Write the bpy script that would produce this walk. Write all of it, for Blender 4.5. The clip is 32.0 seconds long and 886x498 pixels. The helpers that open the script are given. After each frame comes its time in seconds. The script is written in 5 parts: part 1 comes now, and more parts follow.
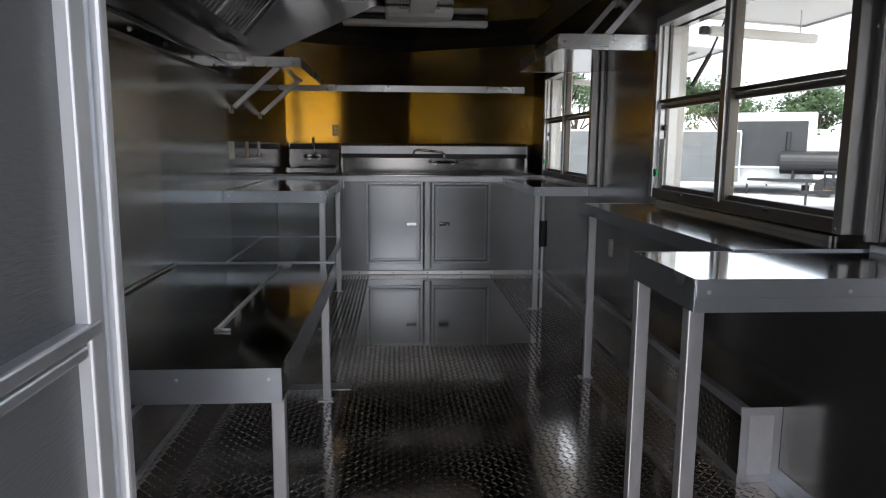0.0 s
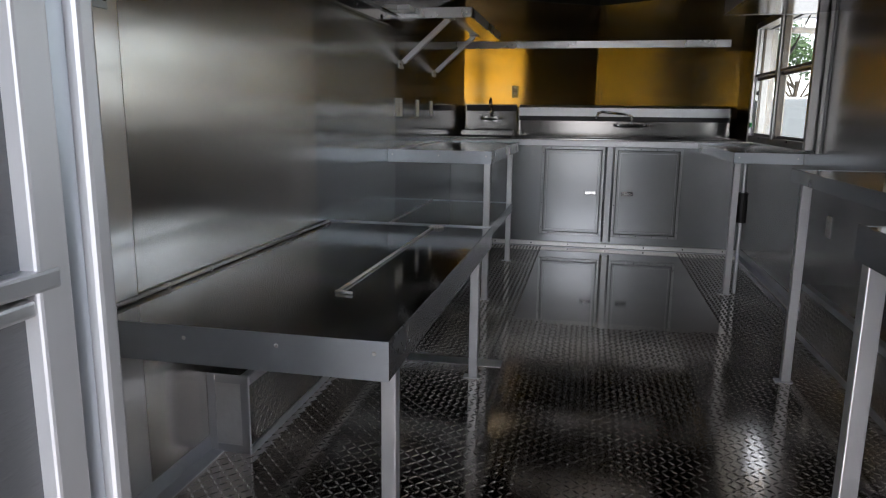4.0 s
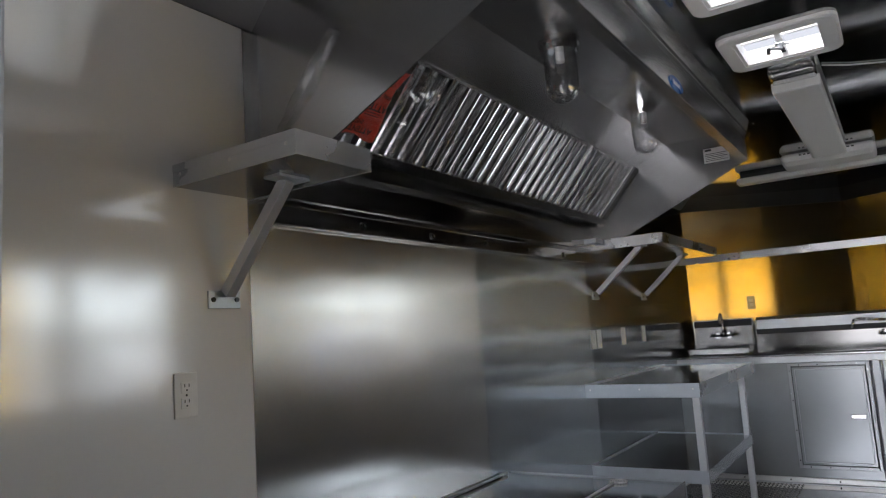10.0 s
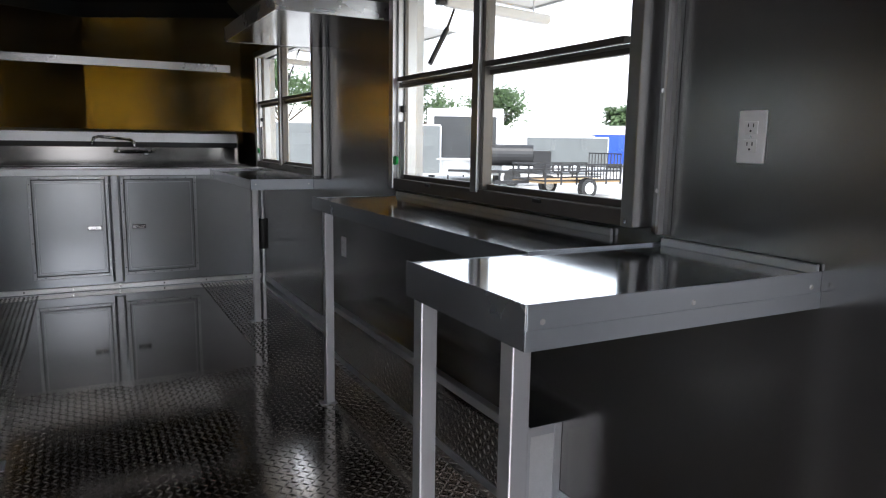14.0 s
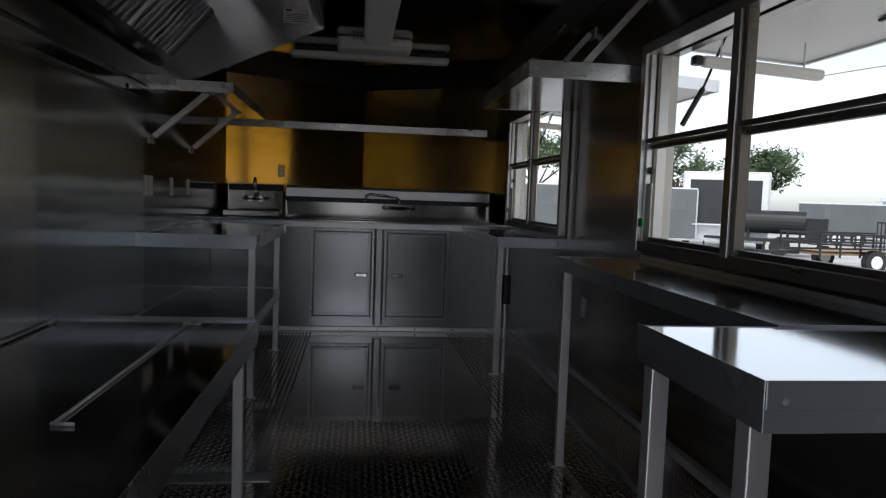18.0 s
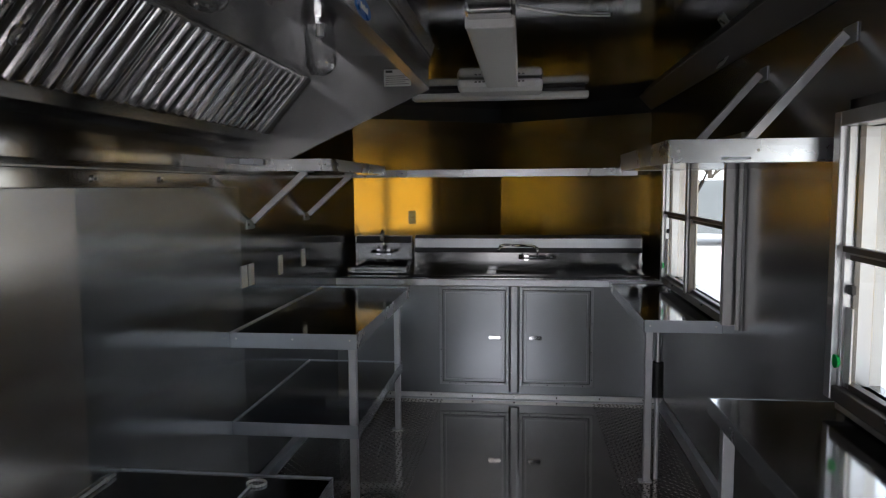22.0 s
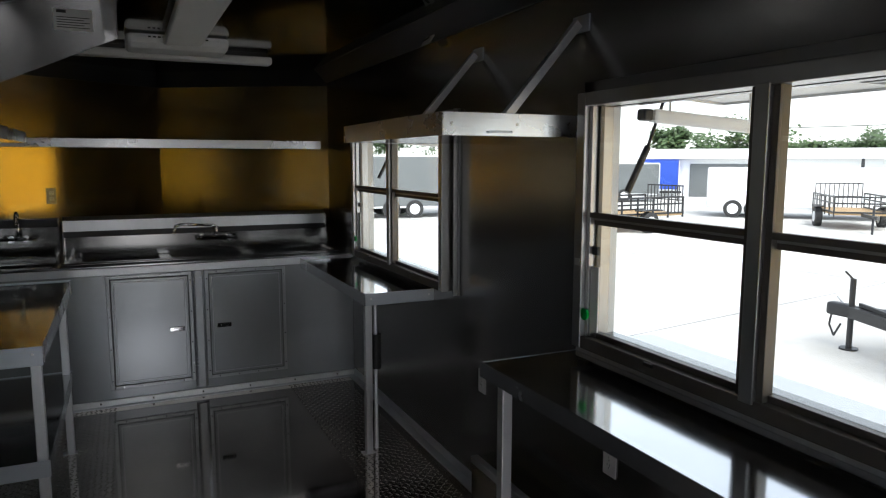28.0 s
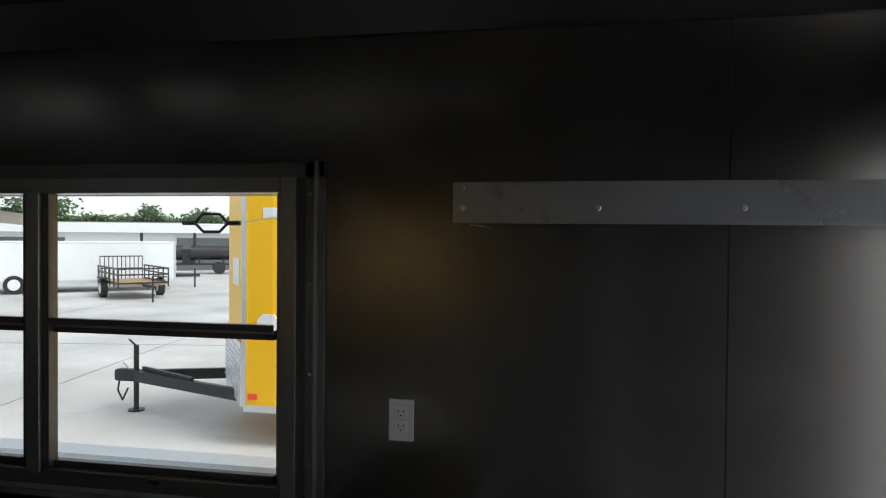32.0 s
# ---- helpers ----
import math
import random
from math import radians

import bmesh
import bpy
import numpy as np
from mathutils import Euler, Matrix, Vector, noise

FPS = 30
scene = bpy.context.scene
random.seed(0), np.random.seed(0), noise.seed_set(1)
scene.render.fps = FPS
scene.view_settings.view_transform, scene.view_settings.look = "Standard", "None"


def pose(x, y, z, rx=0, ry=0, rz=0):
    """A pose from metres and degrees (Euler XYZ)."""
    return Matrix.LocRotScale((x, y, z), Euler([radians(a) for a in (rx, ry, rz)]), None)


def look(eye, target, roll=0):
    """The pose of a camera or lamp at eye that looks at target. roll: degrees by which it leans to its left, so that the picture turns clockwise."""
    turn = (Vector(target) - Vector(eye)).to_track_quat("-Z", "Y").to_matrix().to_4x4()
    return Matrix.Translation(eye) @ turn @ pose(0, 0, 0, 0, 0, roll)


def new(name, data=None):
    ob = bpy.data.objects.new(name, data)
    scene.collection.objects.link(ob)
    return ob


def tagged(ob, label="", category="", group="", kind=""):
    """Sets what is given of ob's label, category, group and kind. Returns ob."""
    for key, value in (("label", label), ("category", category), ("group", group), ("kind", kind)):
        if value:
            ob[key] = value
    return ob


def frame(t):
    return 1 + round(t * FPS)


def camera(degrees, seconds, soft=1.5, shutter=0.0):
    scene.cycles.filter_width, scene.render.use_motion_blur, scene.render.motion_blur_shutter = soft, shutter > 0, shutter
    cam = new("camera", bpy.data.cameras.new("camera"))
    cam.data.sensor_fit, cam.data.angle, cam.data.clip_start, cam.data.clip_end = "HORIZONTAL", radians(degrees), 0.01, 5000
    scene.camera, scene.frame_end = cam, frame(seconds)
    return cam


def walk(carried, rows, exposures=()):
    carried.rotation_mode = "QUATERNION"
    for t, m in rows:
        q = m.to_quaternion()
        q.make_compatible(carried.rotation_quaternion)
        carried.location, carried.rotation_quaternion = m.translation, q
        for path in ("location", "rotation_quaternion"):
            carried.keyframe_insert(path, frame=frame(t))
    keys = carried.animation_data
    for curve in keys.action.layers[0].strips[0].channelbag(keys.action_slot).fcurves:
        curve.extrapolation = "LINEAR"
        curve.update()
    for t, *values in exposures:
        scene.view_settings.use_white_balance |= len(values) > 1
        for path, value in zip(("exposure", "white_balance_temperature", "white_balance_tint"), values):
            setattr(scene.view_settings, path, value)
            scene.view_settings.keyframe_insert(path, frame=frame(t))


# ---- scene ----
cam = camera(65.4, 32.0, 1.15)
EXPOSURE = [(0, 1.75, 6270, 14), (2.2, 1.73, 6270, 14), (4, 2.15, 6270, 14), (6.5, 3.1, 6020, 14), (9, 3.21, 6170, 14), (10, 2.7, 6120, 14), (11, 2.77, 5970, 14), (12, 2.48, 6150, 14), (14.5, 1.9, 6200, 14), (17.5, 0.65, 6200, 14), (19, 0.8, 6200, 15), (20, 1.45, 6150, 14), (21, 1.74, 6150, 15), (22.2, 2.14, 6150, 14), (23, 3.03, 6300, 14), (24, 3.1, 6300, 14), (25, 2.9, 6200, 13), (26, 2.5, 6050, 13), (28.5, 1.5, 6300, 10), (29.2, 1.35, 6300, 10), (30, 0.7, 6400, 10), (31, 1.15, 6300, 10), (32, 0.7, 6300, 10)]
PATH = [
    (0, (1.091, 0.895, 1.209), (1.225, 2.868, 0.912), 0.4),
    (0.5, (1.155, 0.902, 1.212), (1.224, 2.884, 0.954), -0.1),
    (1, (1.182, 0.897, 1.218), (1.209, 2.885, 1.003), -0.3),
    (1.5, (1.194, 0.896, 1.22), (1.185, 2.893, 1.118), -0.6),
    (2, (1.194, 0.874, 1.228), (1.163, 2.869, 1.37), -0.4),
    (2.5, (1.184, 0.855, 1.23), (1.133, 2.845, 1.414), -0.3),
    (3, (1.219, 0.951, 1.196), (1.092, 2.945, 1.11), -0.0),
    (3.5, (1.251, 1.047, 1.159), (0.988, 3.009, 0.876), 0.3),
    (4, (1.206, 1.254, 1.127), (0.805, 3.176, 0.744), 0.7),
    (4.5, (1.197, 1.404, 1.137), (0.616, 3.284, 0.778), 0.7),
    (6.5, (1.492, 1.623, 1.176), (0.377, 3.272, 0.982), -2.6),
    (7, (1.539, 1.615, 1.17), (0.391, 3.228, 0.887), -3.4),
    (7.5, (1.531, 1.618, 1.121), (0.39, 3.199, 0.675), -4.4),
    (8, (1.539, 1.607, 1.172), (0.381, 3.193, 0.792), -4.1),
    (8.5, (1.559, 1.591, 1.206), (0.377, 3.202, 1.114), -3.7),
    (9, (1.565, 1.561, 1.232), (0.4, 3.175, 1.421), -4.0),
    (9.5, (1.556, 1.537, 1.266), (0.427, 3.157, 1.585), -4.8),
    (10, (1.588, 1.518, 1.263), (0.501, 3.179, 1.507), -3.9),
    (10.5, (1.503, 1.53, 1.23), (0.635, 3.33, 1.152), -3.7),
    (11, (1.456, 1.443, 1.212), (0.892, 3.35, 0.996), -1.9),
    (11.5, (1.342, 1.424, 1.183), (1.085, 3.396, 0.971), 0.5),
    (12, (1.295, 1.463, 1.185), (1.342, 3.451, 0.969), 2.0),
    (12.5, (1.244, 1.515, 1.199), (1.609, 3.466, 0.954), 1.6),
    (13, (1.221, 1.541, 1.177), (1.839, 3.423, 0.901), 1.1),
    (13.5, (1.173, 1.518, 1.172), (1.977, 3.324, 0.868), 0.8),
    (14, (1.157, 1.502, 1.165), (2.076, 3.252, 0.858), 0.9),
    (14.5, (1.148, 1.497, 1.161), (2.143, 3.209, 0.879), 1.3),
    (15, (1.151, 1.497, 1.174), (2.229, 3.173, 1.013), 1.7),
    (15.5, (1.15, 1.475, 1.209), (2.317, 3.099, 1.239), 2.6),
    (17.5, (1.129, 1.458, 1.232), (1.932, 3.287, 1.128), 2.6),
    (18, (1.178, 1.473, 1.159), (1.43, 3.452, 1.01), 2.0),
    (18.5, (1.281, 1.52, 1.177), (1.288, 3.509, 0.971), 1.0),
    (19, (1.364, 1.71, 1.151), (1.324, 3.696, 0.918), 0.5),
    (19.5, (1.352, 2.048, 1.15), (1.252, 4.028, 0.886), 2.6),
    (20, (1.291, 2.148, 1.442), (1.193, 4.094, 0.99), 1.1),
    (20.5, (1.32, 2.102, 1.57), (1.213, 4.064, 1.199), -0.1),
    (21, (1.363, 2.053, 1.625), (1.235, 4.041, 1.448), 0.0),
    (21.5, (1.397, 2.037, 1.635), (1.243, 4.026, 1.484), -0.1),
    (22, (1.437, 2.12, 1.627), (1.209, 4.098, 1.447), -0.4),
    (22.5, (1.5, 2.278, 1.637), (1.063, 4.222, 1.464), -0.2),
    (23, (1.623, 2.373, 1.656), (0.872, 4.227, 1.612), -0.8),
    (23.5, (1.695, 2.435, 1.693), (0.668, 4.141, 1.874), -0.8),
    (24, (1.729, 2.423, 1.711), (0.562, 4.028, 1.959), -0.4),
    (24.5, (1.741, 2.427, 1.68), (0.551, 4.021, 1.754), -0.5),
    (25, (1.745, 2.405, 1.642), (0.602, 4.025, 1.524), -0.5),
    (25.5, (1.705, 2.448, 1.61), (0.761, 4.196, 1.379), -0.1),
    (26, (1.519, 2.521, 1.611), (1.074, 4.453, 1.341), -0.0),
    (26.5, (1.381, 2.628, 1.616), (1.458, 4.608, 1.343), 0.7),
    (28.5, (0.796, 2.342, 1.609), (1.82, 4.041, 1.351), -0.1),
    (29, (0.655, 2.341, 1.583), (1.935, 3.857, 1.328), 0.5),
    (29.5, (0.601, 2.321, 1.563), (2.109, 3.606, 1.285), 0.4),
    (30, (0.555, 2.225, 1.529), (2.148, 3.279, 0.939), -0.9),
    (30.5, (0.579, 2.221, 1.493), (2.204, 3.084, 0.709), -1.7),
    (31, (0.641, 2.181, 1.506), (2.407, 2.872, 0.871), -0.3),
    (31.5, (0.635, 2.128, 1.609), (2.564, 2.602, 1.375), 0.7),
    (32, (0.653, 2.097, 1.685), (2.618, 2.468, 1.65), 0.5),
]
walk(cam, [(t, look(eye, target, roll)) for t, eye, target, roll in PATH], EXPOSURE)

# ---- world and light ----
GROUND = -0.52
world = bpy.data.worlds.new("sky")
scene.world = world
world.use_nodes = True
wn = world.node_tree
bg = wn.nodes["Background"]
sky = wn.nodes.new("ShaderNodeTexSky")
sky.sky_type = 'NISHITA'
sky.sun_disc = False
sky.sun_elevation = radians(55)
sky.sun_rotation = radians(194)
sky.air_density = 1.0
sky.dust_density = 1.0
haze = wn.nodes.new("ShaderNodeHueSaturation")
haze.inputs["Saturation"].default_value = 0.28
wn.links.new(sky.outputs[0], haze.inputs["Color"])
wn.links.new(haze.outputs[0], bg.inputs[0])
bg.inputs[1].default_value = 0.15
sun_data = bpy.data.lights.new("sun", 'SUN')
sun_data.energy = 1.5
sun_data.angle = radians(30)
sun_data.color = (1.0, 0.935, 0.85)
sun = new("sun", sun_data)
sun.matrix_world = look((-1.5, -6, 8.8), (0, 0, 0))

# ---- materials ----


def material(name, base, rough=0.5, metal=0.0, var=0.12, scale=6.0, bump=0.0, bump_scale=40.0, stretch=(1, 1, 1), rough_var=0.08, spec=0.5, grain=0.0, aniso=0.0, coat=0.0):
    m = bpy.data.materials.new(name)
    m.use_nodes = True
    n = m.node_tree
    b = n.nodes["Principled BSDF"]
    b.inputs["Metallic"].default_value = metal
    b.inputs["Specular IOR Level"].default_value = spec
    tc = n.nodes.new("ShaderNodeTexCoord")
    mp = n.nodes.new("ShaderNodeMapping")
    mp.inputs["Scale"].default_value = stretch
    n.links.new(tc.outputs["Object"], mp.inputs[0])
    big = n.nodes.new("ShaderNodeTexNoise")
    big.inputs["Scale"].default_value = scale
    big.inputs["Detail"].default_value = 5
    n.links.new(mp.outputs[0], big.inputs["Vector"])
    fine = n.nodes.new("ShaderNodeTexNoise")
    fine.inputs["Scale"].default_value = scale * 14
    fine.inputs["Detail"].default_value = 3
    n.links.new(mp.outputs[0], fine.inputs["Vector"])
    mix = n.nodes.new("ShaderNodeMath")
    mix.operation = 'MULTIPLY_ADD'
    n.links.new(big.outputs[0], mix.inputs[0])
    mix.inputs[1].default_value = 0.85
    half = n.nodes.new("ShaderNodeMath")
    half.operation = 'MULTIPLY'
    half.inputs[1].default_value = 0.15
    n.links.new(fine.outputs[0], half.inputs[0])
    n.links.new(half.outputs[0], mix.inputs[2])
    ramp = n.nodes.new("ShaderNodeMapRange")
    ramp.inputs[1].default_value, ramp.inputs[2].default_value = 0.3, 0.7
    ramp.inputs[3].default_value, ramp.inputs[4].default_value = 1 - var, 1 + var
    n.links.new(mix.outputs[0], ramp.inputs[0])
    col = n.nodes.new("ShaderNodeVectorMath")
    col.operation = 'SCALE'
    col.inputs[0].default_value = base
    n.links.new(ramp.outputs[0], col.inputs["Scale"])
    n.links.new(col.outputs[0], b.inputs["Base Color"])
    rr = n.nodes.new("ShaderNodeMapRange")
    rr.inputs[1].default_value, rr.inputs[2].default_value = 0.3, 0.7
    rr.inputs[3].default_value, rr.inputs[4].default_value = max(0.02, rough - rough_var), rough + rough_var
    n.links.new(mix.outputs[0], rr.inputs[0])
    n.links.new(rr.outputs[0], b.inputs["Roughness"])
    if coat:
        # clear shop lacquer over the sheet
        b.inputs["Coat Weight"].default_value = coat
        b.inputs["Coat Roughness"].default_value = 0.13
        b.inputs["Coat IOR"].default_value = 2.0
    if aniso:
        # rolled sheet spreads its reflections sideways
        b.inputs["Anisotropic"].default_value = aniso
        tg = n.nodes.new("ShaderNodeTangent")
        tg.direction_type = 'UV_MAP'
        tg.uv_map = "sheet"
        n.links.new(tg.outputs[0], b.inputs["Tangent"])
    if grain:
        # fine upright scratches of the rolled sheet
        gm = n.nodes.new("ShaderNodeMapping")
        gm.inputs["Scale"].default_value = (1, 1, 0.004)
        n.links.new(tc.outputs["Object"], gm.inputs[0])
        gt = n.nodes.new("ShaderNodeTexNoise")
        gt.inputs["Scale"].default_value = 420
        gt.inputs["Detail"].default_value = 2
        n.links.new(gm.outputs[0], gt.inputs["Vector"])
        gb = n.nodes.new("ShaderNodeBump")
        gb.inputs["Distance"].default_value = grain
        n.links.new(gt.outputs[0], gb.inputs["Height"])
        n.links.new(gb.outputs[0], b.inputs["Normal"])
    if bump:
        bt = n.nodes.new("ShaderNodeTexNoise")
        bt.inputs["Scale"].default_value = bump_scale
        bt.inputs["Detail"].default_value = 2
        n.links.new(mp.outputs[0], bt.inputs["Vector"])
        bp = n.nodes.new("ShaderNodeBump")
        bp.inputs["Strength"].default_value = 1.0
        bp.inputs["Distance"].default_value = bump
        n.links.new(bt.outputs[0], bp.inputs["Height"])
        if grain:
            n.links.new(gb.outputs[0], bp.inputs["Normal"])
        n.links.new(bp.outputs[0], b.inputs["Normal"])
        if coat:
            n.links.new(bp.outputs[0], b.inputs["Coat Normal"])
    return m


def glass_material(name, tint=(1, 1, 1), rough=0.0, gloss=0.045, curved=False):
    m = bpy.data.materials.new(name)
    m.use_nodes = True
    n = m.node_tree
    n.nodes.remove(n.nodes["Principled BSDF"])
    out = n.nodes["Material Output"]
    tr = n.nodes.new("ShaderNodeBsdfTransparent")
    tr.inputs[0].default_value = (*tint, 1)
    gl = n.nodes.new("ShaderNodeBsdfGlossy")
    gl.inputs["Roughness"].default_value = rough
    mx = n.nodes.new("ShaderNodeMixShader")
    mx.inputs[0].default_value = gloss
    if curved:
        lw = n.nodes.new("ShaderNodeLayerWeight")
        lw.inputs[0].default_value = 0.5
        rim = n.nodes.new("ShaderNodeMath")
        rim.operation = 'MULTIPLY_ADD'
        rim.inputs[1].default_value = 0.85
        rim.inputs[2].default_value = gloss
        n.links.new(lw.outputs["Facing"], rim.inputs[0])
        n.links.new(rim.outputs[0], mx.inputs[0])
    n.links.new(tr.outputs[0], mx.inputs[1])
    n.links.new(gl.outputs[0], mx.inputs[2])
    n.links.new(mx.outputs[0], out.inputs[0])
    return m


WALL_PANEL = material("pale glossy wall panel", (0.89, 0.895, 0.89), 0.13, 0.14, 0.03, 1.2, 0.0008, 1.6, (1, 1, 1), 0.015, 1.0)
# Warm base carries the yellow light reflected in the first cooking sheet.
STAINLESS = material("stainless sheet with warm reflection tint", (0.60, 0.575, 0.54), 0.25, 0.94, 0.06, 1.5, 0.0024, 2.4, (1, 0.6, 2.0), 0.03, 0.5, 0.0, 0.75, 0.6)
HOOD = material("brushed hood stainless", (0.56, 0.56, 0.555), 0.24, 0.94, 0.06, 2.0, 0.0006, 2.5, (1, 1, 1), 0.02)
# Left tops: base lowered to mute the window's smear.
TABLE = material("stainless worktop darkened against window glare", (0.36, 0.355, 0.35), 0.085, 1.0, 0.08, 3.0, 0.0003, 3.0, (1, 1, 1), 0.025)
FRAME = material("mill aluminium tube", (0.66, 0.67, 0.69), 0.37, 0.76, 0.06, 9.0, 0, 60.0, (1, 1, 0.2), 0.05)
EDGE = material("worn aluminium edge trim", (0.52, 0.56, 0.605), 0.35, 0.85, 0.08, 3.0, 0, 40.0, (1, 1, 1), 0.04)
CHROME = material("polished chrome", (0.80, 0.80, 0.80), 0.06, 1.0, 0.03, 20.0, 0, 40, (1, 1, 1), 0.02)
PLATE = material("aluminium tread plate", (0.56, 0.505, 0.46), 0.11, 1.0, 0.20, 2.0, 0.0001, 12.0, (1, 1, 1), 0.04)
CEIL = material("smooth ceiling sheet", (0.36, 0.365, 0.36), 0.07, 1.0, 0.05, 2.0, 0.0015, 2.6, (1, 1, 1), 0.02)
CABINET = material("blue-grey coated cabinet sheet", (0.37, 0.388, 0.402), 0.22, 0.40, 0.05, 2.0, 0.0012, 2.5, (1, 1, 1), 0.03, 0.8)
WHITE = material("white plastic", (0.80, 0.80, 0.79), 0.35, 0.0, 0.03, 30.0)
DARK = material("dark seam", (0.03, 0.03, 0.03), 0.6, 0.0, 0.1, 20.0)
BLACK = material("black rubber", (0.02, 0.02, 0.02), 0.55, 0.0, 0.15, 30.0)
BLACK_STEEL = material("black painted steel", (0.025, 0.025, 0.027), 0.42, 0.2, 0.2, 8.0)
WOODTRIM = material("tan foam weatherstrip", (0.36, 0.24, 0.12), 0.7, 0.0, 0.2, 20.0)
GLASS = glass_material("window glass", (0.96, 0.98, 0.97))
LAMP_GLASS = glass_material("clear lamp glass", (0.93, 0.935, 0.94), 0.03, 0.10, True)
YELLOW = material("yellow trailer sheet", (0.92, 0.52, 0.003), 0.38, 0.0, 0.03, 2.0)
BLUE = material("blue trailer sheet", (0.02, 0.07, 0.42), 0.35, 0.0, 0.06, 2.0)
TRAILER_WHITE = material("white trailer sheet", (0.80, 0.81, 0.82), 0.40, 0.0, 0.05, 2.0)
HATCH_SHADE = material("black sheet for hatch shade", (0.03, 0.032, 0.035), 0.35, 0.0, 0.15, 2.0)
CONCRETE = material("pale gravelly concrete", (0.52, 0.512, 0.498), 0.9, 0.0, 0.24, 0.5, 0.004, 30.0)
LEAF = material("tree leaves", (0.05, 0.09, 0.03), 0.7, 0.0, 0.4, 3.0)
BARK = material("bark", (0.10, 0.08, 0.06), 0.9, 0.0, 0.3, 8.0)
RED = material("red printed bag", (0.82, 0.075, 0.04), 0.4, 0.0, 0.08, 20.0)
BLUE_TAG = material("blue enamel", (0.01, 0.12, 0.48), 0.3, 0.0, 0.05, 20.0)
GREEN = material("green plastic tab", (0.0, 0.45, 0.07), 0.4, 0.0, 0.05, 20.0)
DIFFUSER = material("opal diffuser", (0.82, 0.82, 0.80), 0.4, 0.0, 0.02, 20.0)
SCREEN = material("fine insect screen", (0.14, 0.146, 0.155), 0.45, 0.0, 0.06, 4.0, 0.0012, 260.0, (0.15, 0.15, 1))
TYRE = material("tyre rubber", (0.025, 0.025, 0.025), 0.8, 0.0, 0.2, 20.0)

# Shade of the walls the windows leave unlit is put into this base.
PANEL_R = material("aluminium wall panel darkened for shade", (0.24, 0.235, 0.228), 0.215, 0.92, 0.05, 1.2, 0.0008, 1.6, (1, 1, 1), 0.02)
# Amber base strengthens the yellow trailer's reflection in the nose.
NOSE = material("satin nose panel with amber reflection tint", (0.60, 0.48, 0.30), 0.16, 1.0, 0.05, 1.2, 0.0006, 1.4, (2, 2, 0.6), 0.02, 0.5, 0.0, 0.85)
# Same steel, darker and bluer: the other sheet's reflection put into its colour.
STAINLESS_B = material("second stainless sheet with cool reflection tint", (0.50, 0.53, 0.545), 0.18, 0.94, 0.06, 1.5, 0.0017, 2.6, (1, 0.6, 2.2), 0.025, 0.5, 0.0, 0.85)
# Wall steel with a lowered base, muting the yellow and daylight it mirrors.
STEEL_DARK = material("stainless wall sheet darkened against reflection", (0.27, 0.287, 0.297), 0.14, 1.0, 0.05, 1.2, 0.0008, 1.9, (1, 0.5, 2), 0.02, 0.5, 0.0, 0.9)
TRIM = material("folded aluminium trim", (0.24, 0.24, 0.24), 0.42, 0.9, 0.06, 6.0, 0, 40.0, (1, 0.2, 1), 0.05)
APRON = material("dark polished apron", (0.47, 0.48, 0.50), 0.26, 0.9, 0.06, 3.0, 0.0003, 5.0, (1, 1, 1), 0.03)
WINDOW_DARK = material("bronze window rail", (0.13, 0.118, 0.105), 0.42, 0.5, 0.15, 10.0)
BRIGHT_PLATE = material("bright tread plate", (0.78, 0.79, 0.80), 0.36, 0.85, 0.10, 6.0, 0.0003, 40.0, (1, 1, 1), 0.04)
SMOOTH_PLATE = material("smooth polished floor sheet", (0.52, 0.475, 0.44), 0.065, 1.0, 0.12, 1.5, 0.0005, 2.5, (1, 1, 1), 0.025)
# Tread plate metal made lighter so the lugs seem to glint.
LUG = material("lug metal lightened for glints", (0.70, 0.655, 0.61), 0.21, 1.0, 0.2, 5.0, 0, 40, (1, 1, 1), 0.05)
BAFFLE = material("bright baffle steel", (0.84, 0.845, 0.85), 0.13, 1.0, 0.10, 6.0, 0, 60.0, (1, 1, 1), 0.04)
SINK = material("satin sink stainless", (0.38, 0.375, 0.37), 0.16, 1.0, 0.08, 6.0, 0.0002, 20.0, (1, 1, 1), 0.04)
# Darker than the sink steel: the dark surroundings it mirrors are toned in.
SPLASH = material("polished splash steel darkened for its reflections", (0.25, 0.245, 0.24), 0.15, 1.0, 0.08, 4.0, 0.0004, 5.0, (1, 1, 1), 0.03)
CASING = material("satin window aluminium", (0.44, 0.435, 0.43), 0.34, 1.0, 0.08, 8.0, 0, 40, (1, 1, 0.2), 0.04)
# Paler copy of the mill aluminium; doorway light is put into its base.
LEAF_ALU = material("door aluminium lightened for doorway light", (0.74, 0.75, 0.77), 0.42, 0.45, 0.06, 5.0, 0.0, 40, (1, 1, 0.15), 0.05)
# Lip base is raised to carry the doorway's highlight.
SHELF_LIP = material("shelf lip aluminium lightened for highlight", (0.68, 0.69, 0.71), 0.28, 0.92, 0.10, 2.5, 0.0008, 5.0, (1, 1, 1), 0.06)
# Board base is lowered to carry the dark underside.
SHELF = material("shelf sheet with underside shade in its tone", (0.20, 0.20, 0.205), 0.14, 1.0, 0.08, 4.0, 0.0003, 5.0, (1, 1, 1), 0.03)
# Pale, diffuse base stands in for doorway light on the housing ends.
FRONT = material("housing sheet lightened for doorway light", (0.80, 0.80, 0.80), 0.42, 0.35, 0.12, 5.0, 0.0012, 55.0, (1, 1, 1), 0.06)
